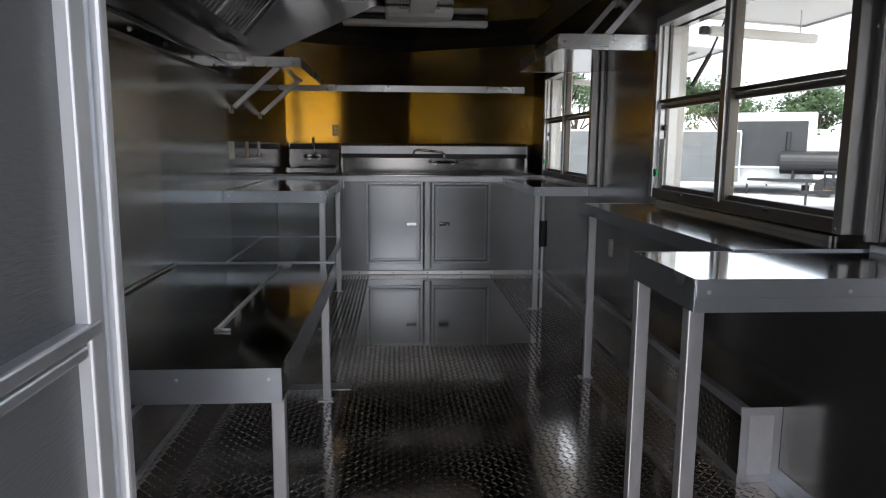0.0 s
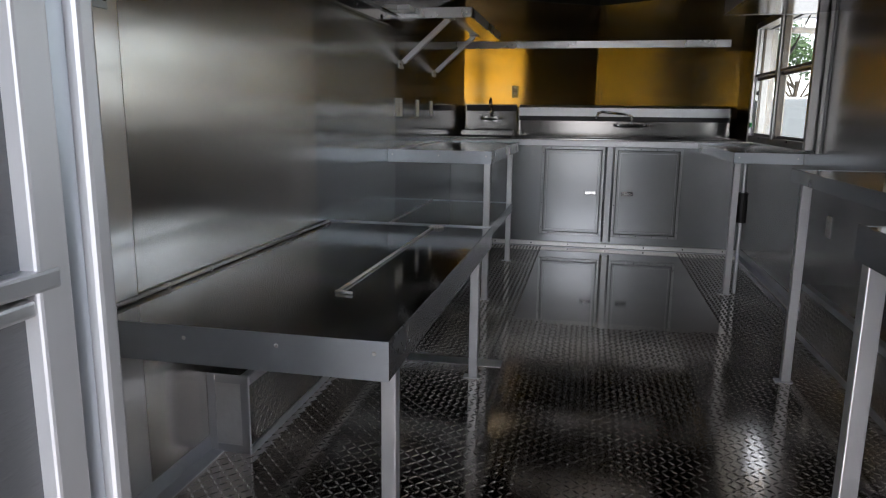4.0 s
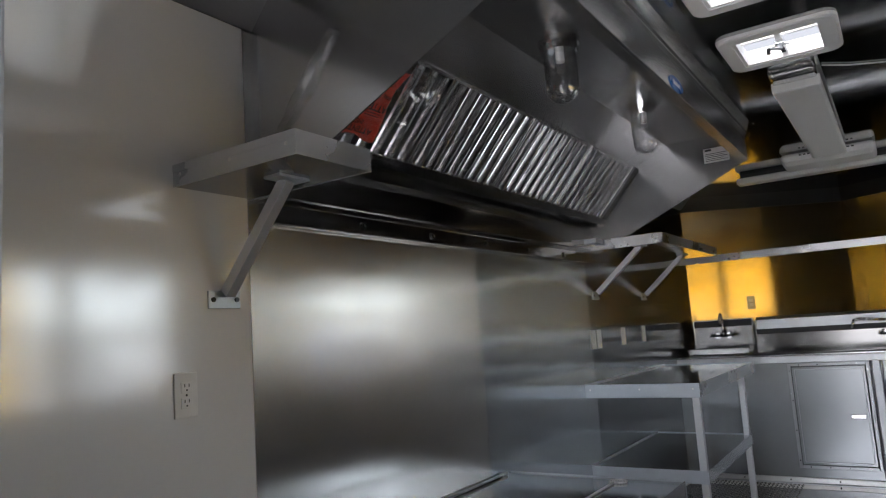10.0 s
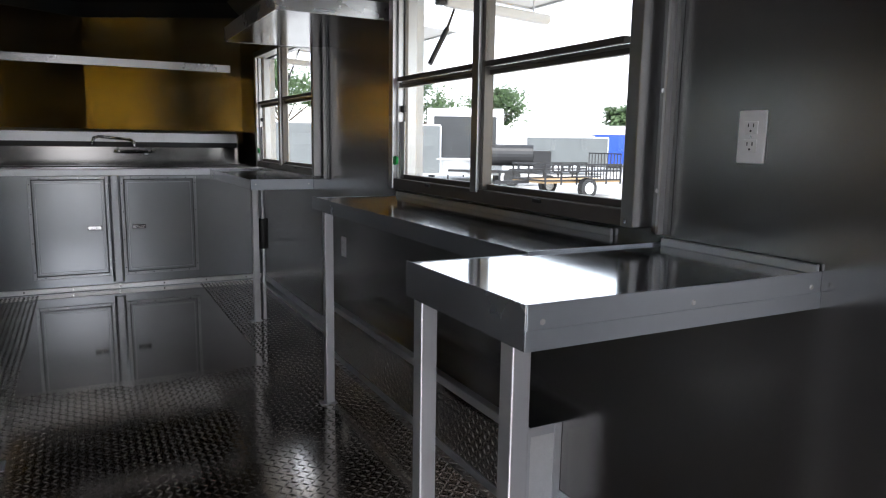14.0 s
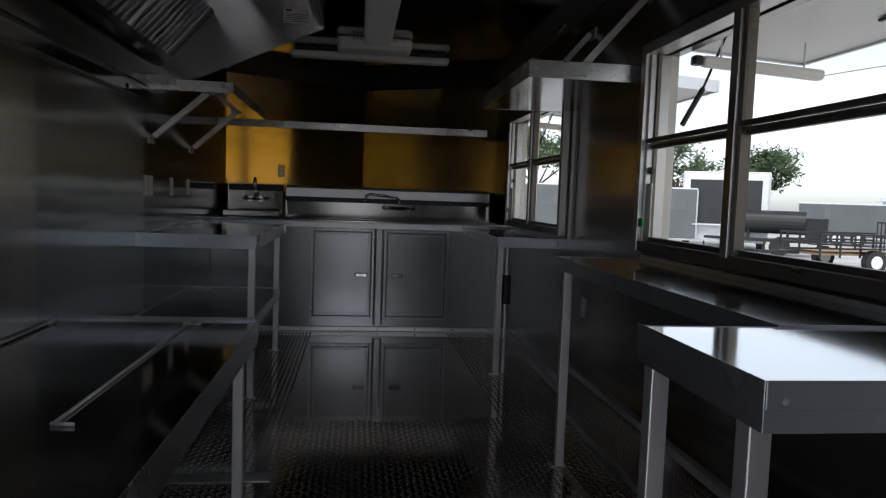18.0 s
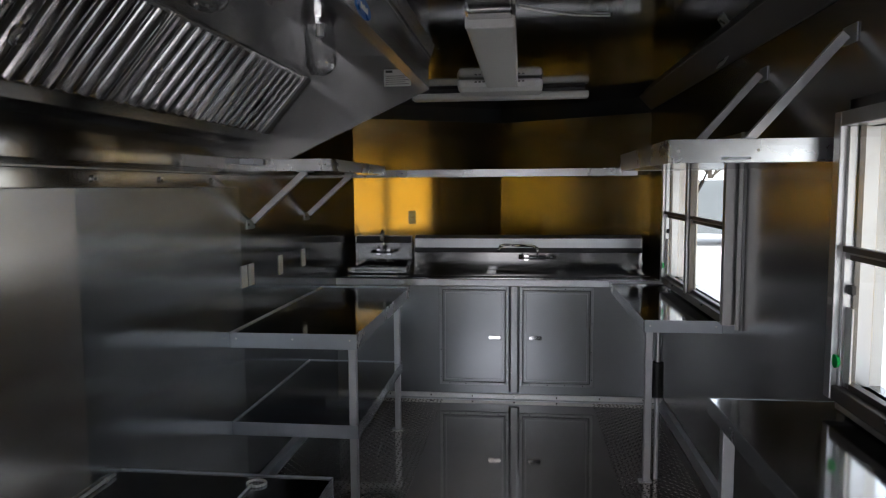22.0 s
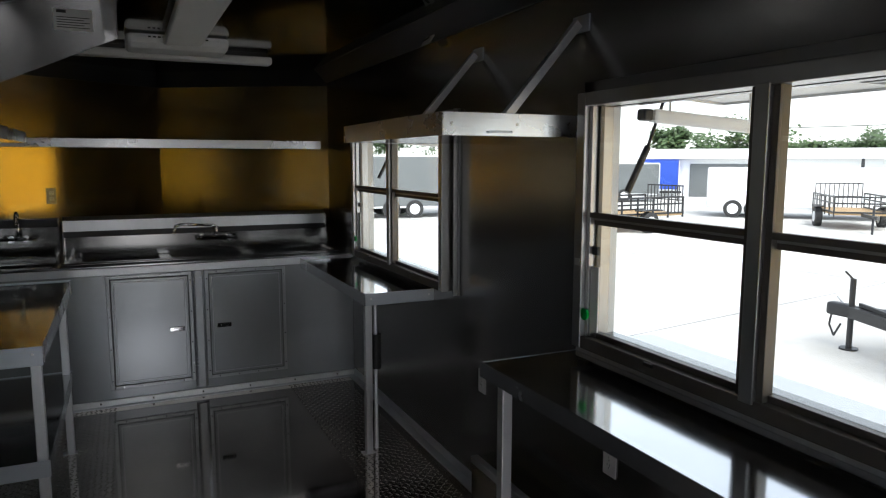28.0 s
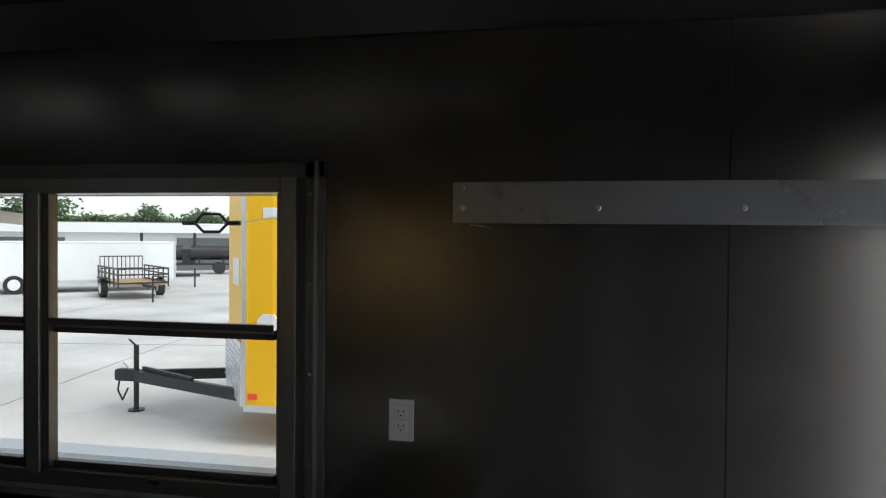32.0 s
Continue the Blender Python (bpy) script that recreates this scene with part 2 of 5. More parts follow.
POLISH = material("polished service strip steel", (0.48, 0.465, 0.445), 0.10, 1.0, 0.06, 4.0, 0.0006, 4.0, (1, 0.4, 1), 0.03)
ROD_ALU = material("bright drawn aluminium", (0.82, 0.82, 0.81), 0.38, 0.7, 0.05, 20.0, 0, 40, (1, 1, 1), 0.04)
# Window-side tops: base raised to carry the white sky's reflection.
COUNTER = material("stainless counter brightened for sky reflection", (0.72, 0.725, 0.735), 0.11, 1.0, 0.08, 3.0, 0.0004, 3.0, (1, 1, 1), 0.03)
HOUSING = material("wheel housing plate", (0.55, 0.53, 0.51), 0.17, 1.0, 0.12, 6.0, 0.0003, 30.0, (1, 1, 1), 0.05)
LIP = material("brushed hood lip steel", (0.52, 0.52, 0.52), 0.225, 0.9, 0.06, 2.0, 0.0006, 2.5, (1, 1, 1), 0.02)
# Hood steel toned down to mute the daylight the far end mirrors.
HOOD_END = material("hood end sheet darkened against reflection", (0.35, 0.347, 0.343), 0.21, 0.97, 0.06, 2.0, 0.0006, 2.5, (1, 1, 1), 0.03)
CAB_FRAME = material("cabinet door frame sheet", (0.50, 0.52, 0.535), 0.25, 0.30, 0.06, 4.0, 0, 40.0, (1, 1, 1), 0.03)
LABEL = material("silver label", (0.72, 0.72, 0.71), 0.45, 0.0, 0.04, 20.0)
VENT_DARK = material("brown vent collar", (0.12, 0.09, 0.06), 0.5, 0.0, 0.1, 20.0)
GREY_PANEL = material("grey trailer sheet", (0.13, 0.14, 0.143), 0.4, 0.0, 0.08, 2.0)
MESH_GATE = material("dark steel mesh", (0.05, 0.05, 0.05), 0.5, 0.3, 0.3, 60.0)
FILM = glass_material("clear plastic film", (0.97, 0.97, 0.97), 0.12, 0.14)


def translucent(name, colour):
    m = bpy.data.materials.new(name)
    m.use_nodes = True
    n = m.node_tree
    n.nodes.remove(n.nodes["Principled BSDF"])
    tr = n.nodes.new("ShaderNodeBsdfTranslucent")
    tr.inputs[0].default_value = (*colour, 1)
    tp = n.nodes.new("ShaderNodeBsdfTransparent")
    mx = n.nodes.new("ShaderNodeMixShader")
    mx.inputs[0].default_value = 0.015
    n.links.new(tr.outputs[0], mx.inputs[1])
    n.links.new(tp.outputs[0], mx.inputs[2])
    n.links.new(mx.outputs[0], n.nodes["Material Output"].inputs[0])
    return m


OPAL = translucent("translucent vent lid", (0.20, 0.21, 0.222))

# ---- building helpers ----


def box(bm, x0, x1, y0, y1, z0, z1, bevel=0.0, m=None):
    g = bmesh.ops.create_cube(bm, size=1.0)
    vs = g["verts"]
    for v in vs:
        v.co = Vector(((x0 + x1) / 2 + v.co.x * (x1 - x0), (y0 + y1) / 2 + v.co.y * (y1 - y0), (z0 + z1) / 2 + v.co.z * (z1 - z0)))
    if bevel:
        es = list({e for v in vs for e in v.link_edges})
        vs = list({v for f in bmesh.ops.bevel(bm, geom=es, offset=bevel, segments=2, profile=0.5, affect='EDGES')["faces"] for v in f.verts} | {v for v in vs if v.is_valid})
    if m is not None:
        bmesh.ops.transform(bm, matrix=m, verts=vs)
    return bm


def rod(bm, a, b, r, seg=10, r2=None):
    a, b = Vector(a), Vector(b)
    d = b - a
    q = d.to_track_quat('Z', 'Y').to_matrix().to_4x4()
    bmesh.ops.create_cone(bm, cap_ends=True, segments=seg, radius1=r, radius2=r if r2 is None else r2, depth=d.length, matrix=Matrix.Translation((a + b) / 2) @ q)
    return bm


def bar(bm, a, b, w, h, bevel=0.002, up=(0, 0, 1)):
    """A rectangular bar from a to b, w wide and h high."""
    a, b = Vector(a), Vector(b)
    d = (b - a).normalized()
    s = d.cross(Vector(up))
    s = s.normalized() if s.length > 1e-4 else Vector((1, 0, 0))
    u = s.cross(d)
    m = Matrix((s, d, u)).transposed().to_4x4()
    m.translation = (a + b) / 2
    return box(bm, -w / 2, w / 2, -(b - a).length / 2, (b - a).length / 2, -h / 2, h / 2, bevel, m)


def prism(bm, profile, axis, a, b):
    """Extrude a closed profile of (u, v) along an axis from a to b. axis y: u=x, v=z; axis x: u=y, v=z; axis z: u=x, v=y."""
    def at(u, v, w):
        return {'y': (u, w, v), 'x': (w, u, v), 'z': (u, v, w)}[axis]
    lo = [bm.verts.new(at(u, v, a)) for u, v in profile]
    hi = [bm.verts.new(at(u, v, b)) for u, v in profile]
    n = len(profile)
    fs = [bm.faces.new(lo), bm.faces.new(hi)]
    for i in range(n):
        fs.append(bm.faces.new((lo[i], lo[(i + 1) % n], hi[(i + 1) % n], hi[i])))
    bmesh.ops.recalc_face_normals(bm, faces=fs)
    return bm


def mesh_object(name, bm, mat, smooth=False):
    me = bpy.data.meshes.new(name)
    bm.to_mesh(me)
    bm.free()
    if smooth:
        for p in me.polygons:
            p.use_smooth = True
    me.materials.append(mat)
    return new(name, me)


def part(name, bm, mat, parent, label="", smooth=False):
    ob = mesh_object(name, bm, mat, smooth)
    ob.parent = parent
    if label:
        ob["label"] = label
    return ob


def B(*a, **k):
    return box(bmesh.new(), *a, **k)


def thing(name, label, category, at=(0, 0, 0), group="", kind=""):
    ob = new(name)
    ob.location = at
    ob.empty_display_size = 0.1
    return tagged(ob, label, category, group, kind)


def structure(name, bm, mat, label, category="wall"):
    return tagged(mesh_object(name, bm, mat), label, category, "", "structure")


def wpart(name, bm, mat, parent, label="", smooth=False):
    """A part built in world places, shifted into its parent's space."""
    top = parent
    off = Vector((0, 0, 0))
    while top:
        off += top.location
        top = top.parent
    bmesh.ops.translate(bm, verts=bm.verts, vec=-off)
    return part(name, bm, mat, parent, label, smooth)



def sheet_uv(ob, along, upright=False):
    """Lay a map on a sheet with u along the given level direction."""
    me, d = ob.data, Vector(along).normalized()
    uv = me.uv_layers.new(name="sheet")
    for lp in me.loops:
        co = me.vertices[lp.vertex_index].co
        uv.data[lp.index].uv = (co.z, co.dot(d)) if upright else (co.dot(d), co.z)


# ---- the plan ----
W = 2.475           # inner width, left wall at x = 0
YR, YN, YA = 0.80, 7.935, 8.68   # rear wall, start of the nose, apex of the nose
H = 2.34            # ceiling
T = 0.07            # wall thickness
W2 = (2.872, 4.36, 1.0, 1.80, 3.634, 1.41)   # large serving window: near, far, sill, head, mullion, meeting rail
W1 = (5.58, 7.02, 0.995, 1.78, 6.315, 1.418)      # small serving window
DOOR = (0.68, 1.60, 2.04)       # rear doorway: left, right, head


def nose_y(x):
    return YN + (YA - YN) * (1 - abs(x - W / 2) / (W / 2))


structure("floor_front", B(-T, W + T, 5.04, YN, -0.08, 0.0), SMOOTH_PLATE, "smooth polished metal floor before the sink cabinet", "floor")
floor = structure("floor", B(-T, W + T, YR - T, 5.04, -0.08, 0.0), PLATE, "dark aluminium tread plate floor with raised lugs", "floor")
wall_left = structure("wall_left", B(-T, -0.006, YR - T, YN, 0, H), DARK, "glossy aluminium wall panelling with a stainless cooking section")
bm = bmesh.new()
for y0, y1, z0, z1 in [(YR - T, W2[0], 0, H), (W2[0], W2[1], 0, W2[2]), (W2[0], W2[1], W2[3], H), (W2[1], W1[0], 0, H), (W1[0], W1[1], 0, W1[2]), (W1[0], W1[1], W1[3], H), (W1[1], YN, 0, H)]:
    box(bm, W, W + T, y0, y1, z0, z1)
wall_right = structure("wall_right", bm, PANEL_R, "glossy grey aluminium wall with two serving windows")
bm = bmesh.new()
box(bm, 0, DOOR[0], YR - T, YR, 0, H)
box(bm, DOOR[1], W, YR - T, YR, 0, H)
box(bm, DOOR[0], DOOR[1], YR - T, YR, DOOR[2], H)
wpart("joint", B(W - 0.002, W, 1.714, 1.718, 0.06, 2.23), DARK, wall_right, "dark joint between two sheets")
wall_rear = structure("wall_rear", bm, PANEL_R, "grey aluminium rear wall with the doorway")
for nm, xa in (("wall_nose_left", 0), ("wall_nose_right", W)):
    xo = -T if xa == 0 else W + T
    nose = structure(nm, prism(bmesh.new(), [(xa, YN), (W / 2, YA), (W / 2, YA + T), (xo, YN)], 'z', 0, H), NOSE, "angled aluminium panel of the wedge nose")
    sheet_uv(nose, (W / 2 - xa, YA - YN, 0), True)
structure("floor_nose", prism(bmesh.new(), [(-T, YN), (W + T, YN), (W / 2, YA + T)], 'z', -0.08, 0.0), PLATE, "floor of the wedge nose", "floor")
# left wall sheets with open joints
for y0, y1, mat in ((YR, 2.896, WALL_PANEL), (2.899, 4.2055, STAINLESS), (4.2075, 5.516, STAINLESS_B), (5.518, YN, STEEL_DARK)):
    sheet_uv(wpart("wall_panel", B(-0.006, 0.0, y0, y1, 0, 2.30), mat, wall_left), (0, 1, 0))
# sloping trim between the walls and the ceiling
structure("trim_left", prism(bmesh.new(), [(0, 2.235), (0.008, 2.235), (0.10, H - 0.004), (0.10, H), (0, H)], 'y', YR, YN), TRIM, "folded aluminium cove trim below the ceiling", "trim")
structure("trim_right", prism(bmesh.new(), [(W, 2.235), (W - 0.008, 2.235), (W - 0.10, H - 0.004), (W - 0.10, H), (W, H)], 'y', YR, YN), TRIM, "folded aluminium cove trim below the ceiling", "trim")
for nm, x0, x1 in (("baseboard_left", 0, 0.03), ("baseboard_right", W - 0.03, W)):
    bm = bmesh.new()
    xa = 0 if x0 == 0 else W
    s = 1 if x0 == 0 else -1
    prism(bm, [(xa, 0), (xa + s * 0.05, 0), (xa + s * 0.05, 0.005), (xa + s * 0.005, 0.007), (xa + s * 0.004, 0.055), (xa, 0.055)], 'y', YR, 7.29)
    structure(nm, bm, FRAME, "aluminium angle trim along the foot of the wall", "trim")
# dark cornice strip in the nose
bm = bmesh.new()
for xa, s in ((0, 1), (W, -1)):
    prism(bm, [(xa, YN - 0.01), (W / 2, YA - 0.012), (W / 2, YA - 0.002), (xa, YN)], 'z', 2.212, H)
structure("trim_nose", bm, BLACK_STEEL, "black strip at the top of the nose panels", "trim")

VX, VSZ = 1.09, 0.43
VY = (3.62, 4.328)
bm = bmesh.new()
xs = (-T, VX + 0.045, VX + VSZ - 0.045, W + T)
ys = (YR - T, VY[0] + 0.045, VY[0] + VSZ - 0.045, VY[1] + 0.045, VY[1] + VSZ - 0.045, YA + T)
for i in range(3):
    for j in range(5):
        if not (i == 1 and j in (1, 3)):
            box(bm, xs[i], xs[i + 1], ys[j], ys[j + 1], H, H + 0.05)
ceiling = structure("ceiling", bm, CEIL, "dark mirror-like aluminium ceiling with two roof vents", "ceiling")
for xx, yy in ((0.98, 2.2), (1.72, 2.2), (1.72, 3.35), (1.80, 4.6), (1.75, 5.75), (2.05, 6.3), (1.0, 5.75), (0.98, 1.5), (1.72, 1.5)):
    wpart("rivet", rod(bmesh.new(), (xx, yy, H), (xx, yy, H - 0.003), 0.007, 8, 0.005), CHROME, ceiling)
ground = structure("ground", B(-300, 500, -300, 500, GROUND - 0.2, GROUND), CONCRETE, "pale dusty concrete yard", "ground")
for a, b in (((4.0, 8.55), (24.0, 11.9)), ((9.0, 14.6), (30.0, 18.1)), ((13.5, 8.0), (9.5, 32.0))):
    wpart("joint", bar(bmesh.new(), (*a, GROUND + 0.002), (*b, GROUND + 0.002), 0.016, 0.004, 0), GREY_PANEL, ground, "dark joint between the slabs")

# ---- windows ----


def window(name, win, label):
    y0, y1, z0, z1, ym, zr = win
    xi = 2.395        # inner face of the frame
    xo = W + 0.03
    mb_w = 0.043      # half width of the centre post
    top = thing(name, label, "window", (W, (y0 + y1) / 2, z0), kind="structure")
    f = 0.045
    wpart("jamb", B(xi, xo, y0 - f, y0, z0 - 0.045, z1 + f, 0.003), CASING, top)
    wpart("jamb", B(xi, xo, y1, y1 + f, z0 - 0.045, z1 + f, 0.003), CASING, top)
    wpart("head", B(xi, xo, y0, y1, z1, z1 + f, 0.003), CASING, top)
    wpart("sill", B(xi + 0.004, xo, y0, y1, z0 - 0.045, z0, 0.003), WINDOW_DARK, top, "bronze-stained sill rail")
    # stepped side tracks
    for yy, s in ((y0, 1), (y1, -1)):
        wpart("track", B(xi + 0.02, xo, min(yy, yy + s * 0.018), max(yy, yy + s * 0.018), z0, z1, 0.002), CASING, top)
        wpart("track", B(xi + 0.045, xi + 0.062, min(yy + s * 0.018, yy + s * 0.03), max(yy + s * 0.018, yy + s * 0.03), z0, z1, 0.002), WINDOW_DARK, top)
    wpart("mullion", B(xi - 0.004, xi + 0.06, ym - 0.022, ym + 0.022, z0 - 0.01, z1 + 0.005, 0.003), CASING, top)
    wpart("mullion_bead", B(xi + 0.01, xi + 0.048, ym + 0.022, ym + mb_w, z0, z1, 0.002), WINDOW_DARK, top)
    wpart("mullion_bead", B(xi + 0.01, xi + 0.048, ym - mb_w, ym - 0.022, z0, z1, 0.002), WINDOW_DARK, top)
    for a, b in ((y0 + 0.03, ym - mb_w), (ym + mb_w, y1 - 0.03)):
        wpart("sash_rail", B(xi + 0.008, xi + 0.03, a, b, zr + 0.012, zr + 0.03, 0.002), WINDOW_DARK, top)
        wpart("sash_rail", B(xi + 0.03, xi + 0.052, a, b, zr - 0.014, zr + 0.002, 0.002), WINDOW_DARK, top)
        wpart("bead", B(xi + 0.03, xi + 0.05, a, b, zr + 0.002, zr + 0.012), CASING, top)
        g = wpart("pane", B(xi + 0.016, xi + 0.020, a, b, zr + 0.02, z1), GLASS, top)
        g.visible_shadow = False
        g = wpart("pane", B(xi + 0.039, xi + 0.043, a, b, z0, zr - 0.004), GLASS, top)
        g.visible_shadow = False
        wpart("bottom_rail", B(xi + 0.03, xi + 0.055, a, b, z0, z0 + 0.02, 0.002), WINDOW_DARK, top)
        wpart("latch", B(xi - 0.004, xi + 0.006, (a + b) / 2 - 0.02, (a + b) / 2 + 0.02, z0 - 0.016, z0 - 0.004, 0.002), BLACK_STEEL, top)
    for ya, yb in ((y0, y0 + 0.004), (y1 - 0.004, y1)):
        wpart("reveal", B(xo, W + T, ya, yb, z0, z1, 0.001), WHITE, top, "white lining of the opening")
    # flat trim on the wall around the frame
    wpart("casing", B(W - 0.012, W, y0 - 0.10, y0 - f, z0 - 0.06, z1 + 0.09, 0.002), TRIM, top)
    wpart("casing", B(W - 0.03, W, y0 - 0.085, y0 - 0.075, z0 - 0.06, z1 + 0.09, 0.002), CASING, top)
    wpart("casing", B(W - 0.012, W, y1 + f, y1 + 0.10, z0 - 0.06, z1 + 0.09, 0.002), TRIM, top)
    wpart("casing", B(W - 0.012, W, y0 - 0.10, y1 + 0.10, z1 + f, z1 + 0.09, 0.002), TRIM, top)
    for k in range(4):
        zz = z0 + 0.05 + k * 0.25
        wpart("screw", rod(bmesh.new(), (W - 0.016, y0 - 0.06, zz), (W - 0.011, y0 - 0.06, zz), 0.006, 8), CHROME, top)
    wpart("screw", rod(bmesh.new(), (xi - 0.004, y0 - 0.022, z0 - 0.03), (xi + 0.001, y0 - 0.022, z0 - 0.03), 0.007, 8), CHROME, top)
    wpart("tab", rod(bmesh.new(), (xi + 0.004, y1 - 0.018, z0 + 0.08), (xi + 0.014, y1 - 0.018, z0 + 0.08), 0.021, 18, 0.018), GREEN, top, "round bright green plastic tab")
    wpart("sticker", B(xi - 0.0012, xi, y1 + 0.008, y1 + 0.036, zr - 0.16, zr - 0.135), LABEL, top, "small printed sticker")
    wpart("lock", B(xi + 0.03, xi + 0.045, y1 - 0.05, y1 - 0.02, zr - 0.12, zr - 0.09, 0.004), BLACK_STEEL, top)
    wpart("jamb_cover", B(xi + 0.03, xi + 0.037, y1 - 0.06, y1 - 0.003, z0 + 0.001, zr - 0.16, 0.002), WHITE, top)
    return top


window("window_1", W2, "sliding serving window with four panes in an aluminium frame")
window("window_2", W1, "small sliding serving window in an aluminium frame")

# ---- rear door, swung inwards ----
door = thing("door_1", "open grey door with aluminium frame and mesh panels", "door", (0.655, YR + 0.02, 0), kind="structure")
dx0, dx1, dy0, dy1 = 0.645, 0.677, YR + 0.03, 1.918
for y0, y1, w in ((dy1 - 0.105, dy1 - 0.060, 0.010), (dy0, dy0 + 0.05, 0.0)):
    wpart("stile", B(dx0, dx1 + w, y0, y1, 0.012, 2.0, 0.004), LEAF_ALU, door)
wpart("lock_stile", B(dx0 - 0.004, dx1 + 0.002, dy1 - 0.060, dy1 - 0.028, 0.012, 2.0, 0.004), EDGE, door)
wpart("lock_stile_edge", B(dx0 - 0.004, dx1 + 0.016, dy1 - 0.028, dy1, 0.012, 2.0, 0.006), LEAF_ALU, door)
for z0, z1, w in ((0.012, 0.07, 0.0), (0.926, 0.944, 0.006), (0.950, 0.972, 0.012), (1.94, 2.0, 0.0)):
    wpart("rail", B(dx0 + 0.002, dx1 + w, dy0 + 0.05, dy1 - 0.105 + (0.03 if w > 0.01 else 0), z0, z1, 0.004), FRAME, door)
for z0, z1 in ((0.07, 0.926), (0.972, 1.94)):
    wpart("panel", B(dx0 + 0.008, dx1 - 0.010, dy0 + 0.05, dy1 - 0.105, z0, z1), SCREEN, door, "grey ribbed mesh panel")
for zz in (0.25, 1.0, 1.75):
    wpart("hinge", rod(bmesh.new(), (0.675, YR + 0.022, zz - 0.05), (0.675, YR + 0.022, zz + 0.05), 0.009, 10), FRAME, door)
frame_door = thing("door_frame", "brushed aluminium door frame", "door frame", (DOOR[0], YR, 0), kind="structure")
wpart("jamb", B(DOOR[0] - 0.05, DOOR[0], YR - T - 0.03, YR + 0.012, 0.0, DOOR[2], 0.004), FRAME, frame_door)
wpart("jamb_lip", B(DOOR[0] - 0.05, DOOR[0] + 0.012, YR - 0.03, YR - 0.005, 0.0, DOOR[2], 0.003), FRAME, frame_door)
wpart("jamb", B(DOOR[1], DOOR[1] + 0.05, YR - T - 0.03, YR + 0.012, 0.0, DOOR[2], 0.004), FRAME, frame_door)
wpart("head", B(DOOR[0], DOOR[1], YR - T - 0.02, YR + 0.012, DOOR[2] - 0.03, DOOR[2], 0.004), FRAME, frame_door)
wpart("threshold", B(DOOR[0], DOOR[1], YR - T - 0.02, YR + 0.02, 0.0, 0.012, 0.003), FRAME, frame_door)

# ---- tables ----


def screws(ob, pts, axis):
    for x, y, z in pts:
        d = {'y': (0, -0.002, 0), 'x': (-0.002, 0, 0), 'x+': (0.002, 0, 0)}[axis]
        wpart("screw", rod(bmesh.new(), (x, y, z), (x + d[0], y + d[1], z), 0.0055, 10, 0.004), ROD_ALU, ob)


def table(name, label, x0, x1, y0, y1, z, legs, lip, side, low=None, backs=(), z_leg=0.006):
    ob = thing(name, label, "table", ((x0 + x1) / 2, (y0 + y1) / 2, 0))
    e = 0.004

    def tray(zz, lp, nm, yb):
        wpart(nm, B(x0, x1, y0, yb, zz - 0.010, zz, 0.001), TABLE if side == 'left' else COUNTER, ob, "polished stainless top, toned brighter on the window side")
        wpart("apron", B(x0, x1 + (e if side == 'left' else 0), y0 - e, y0, zz - lp, zz + 0.006, 0.0015), EDGE, ob, "worn aluminium edge")
        wpart("apron", B(x0, x1 + (e if side == 'left' else 0), yb, yb + e, zz - lp, zz + (0.006 if side == 'left' else 0.001), 0.0004), EDGE, ob)
        if side == 'left':
            wpart("apron", B(x1, x1 + e, y0, yb, zz - lp, zz + 0.006, 0.0015), APRON, ob)
            if low:
                wpart("upstand", B(0.0, 0.005, y0, yb, zz, zz + 0.008, 0.001), FRAME, ob)
        else:
            wpart("apron", B(x0 - e, x0, y0 - e, yb + e, zz - lp, zz + 0.006, 0.0015), APRON, ob)
            if lp > 0.065:
                wpart("apron_fold", B(x0 - e, x1, y0 - e - 0.002, y0 - e, zz - lp, zz - 0.036, 0.0008), EDGE, ob, "lighter folded lower edge")
    tray(z, lip, "tabletop", y1)
    if low:
        tray(low[0], low[1], "lower_shelf", low[2])
    for lx, ly in legs:
        wpart("leg", B(lx - 0.019, lx + 0.019, ly - 0.019, ly + 0.019, 0.006, z - 0.010, 0.003), FRAME, ob)
        wpart("foot_plate", B(lx - 0.042, lx + 0.03, ly - 0.022, ly + 0.022, 0.0, 0.006, 0.001), FRAME, ob)
    n = max(2, int((x1 - x0) / 0.24) + 1)
    screws(ob, [(x0 + 0.03 + i * (x1 - x0 - 0.06) / (n - 1), y0 - e, z - 0.024) for i in range(n)], 'y')
    return ob


lt = table("equipment_table", "low stainless equipment table with an aluminium edge", 0.0, 0.78, 2.69, 4.385, 0.614, [(0.755, 2.80), (0.758, 4.08)], 0.09, 'left')
lf = table("prep_table", "stainless prep table with a lower shelf", 0.0, 0.636, 5.347, 6.95, 0.909, [(0.613, 5.372), (0.613, 6.575)], 0.07, 'left', (0.455, 0.062, 6.60))
for xx in (0.613,):
    wpart("side_rail", B(xx - 0.018, xx + 0.018, 5.395, 6.55, 0.40, 0.44, 0.003), FRAME, lf)
    wpart("top_rail", B(xx - 0.018, xx + 0.018, 5.395, 6.55, 0.852, 0.894, 0.003), FRAME, lf)
wpart("rear_rail", B(0.05, 0.592, 6.552, 6.588, 0.40, 0.44, 0.003), FRAME, lf)
rt = table("serving_counter", "deep stainless corner counter with square legs", 1.757, W, 2.365, 2.80, 0.912, [(1.785, 2.43), (1.785, 2.772)], 0.07, 'right')
rm = table("window_counter", "long narrow stainless counter below the window", 2.062, W, 2.806, 4.47, 0.912, [(2.09, 4.35)], 0.05, 'right')
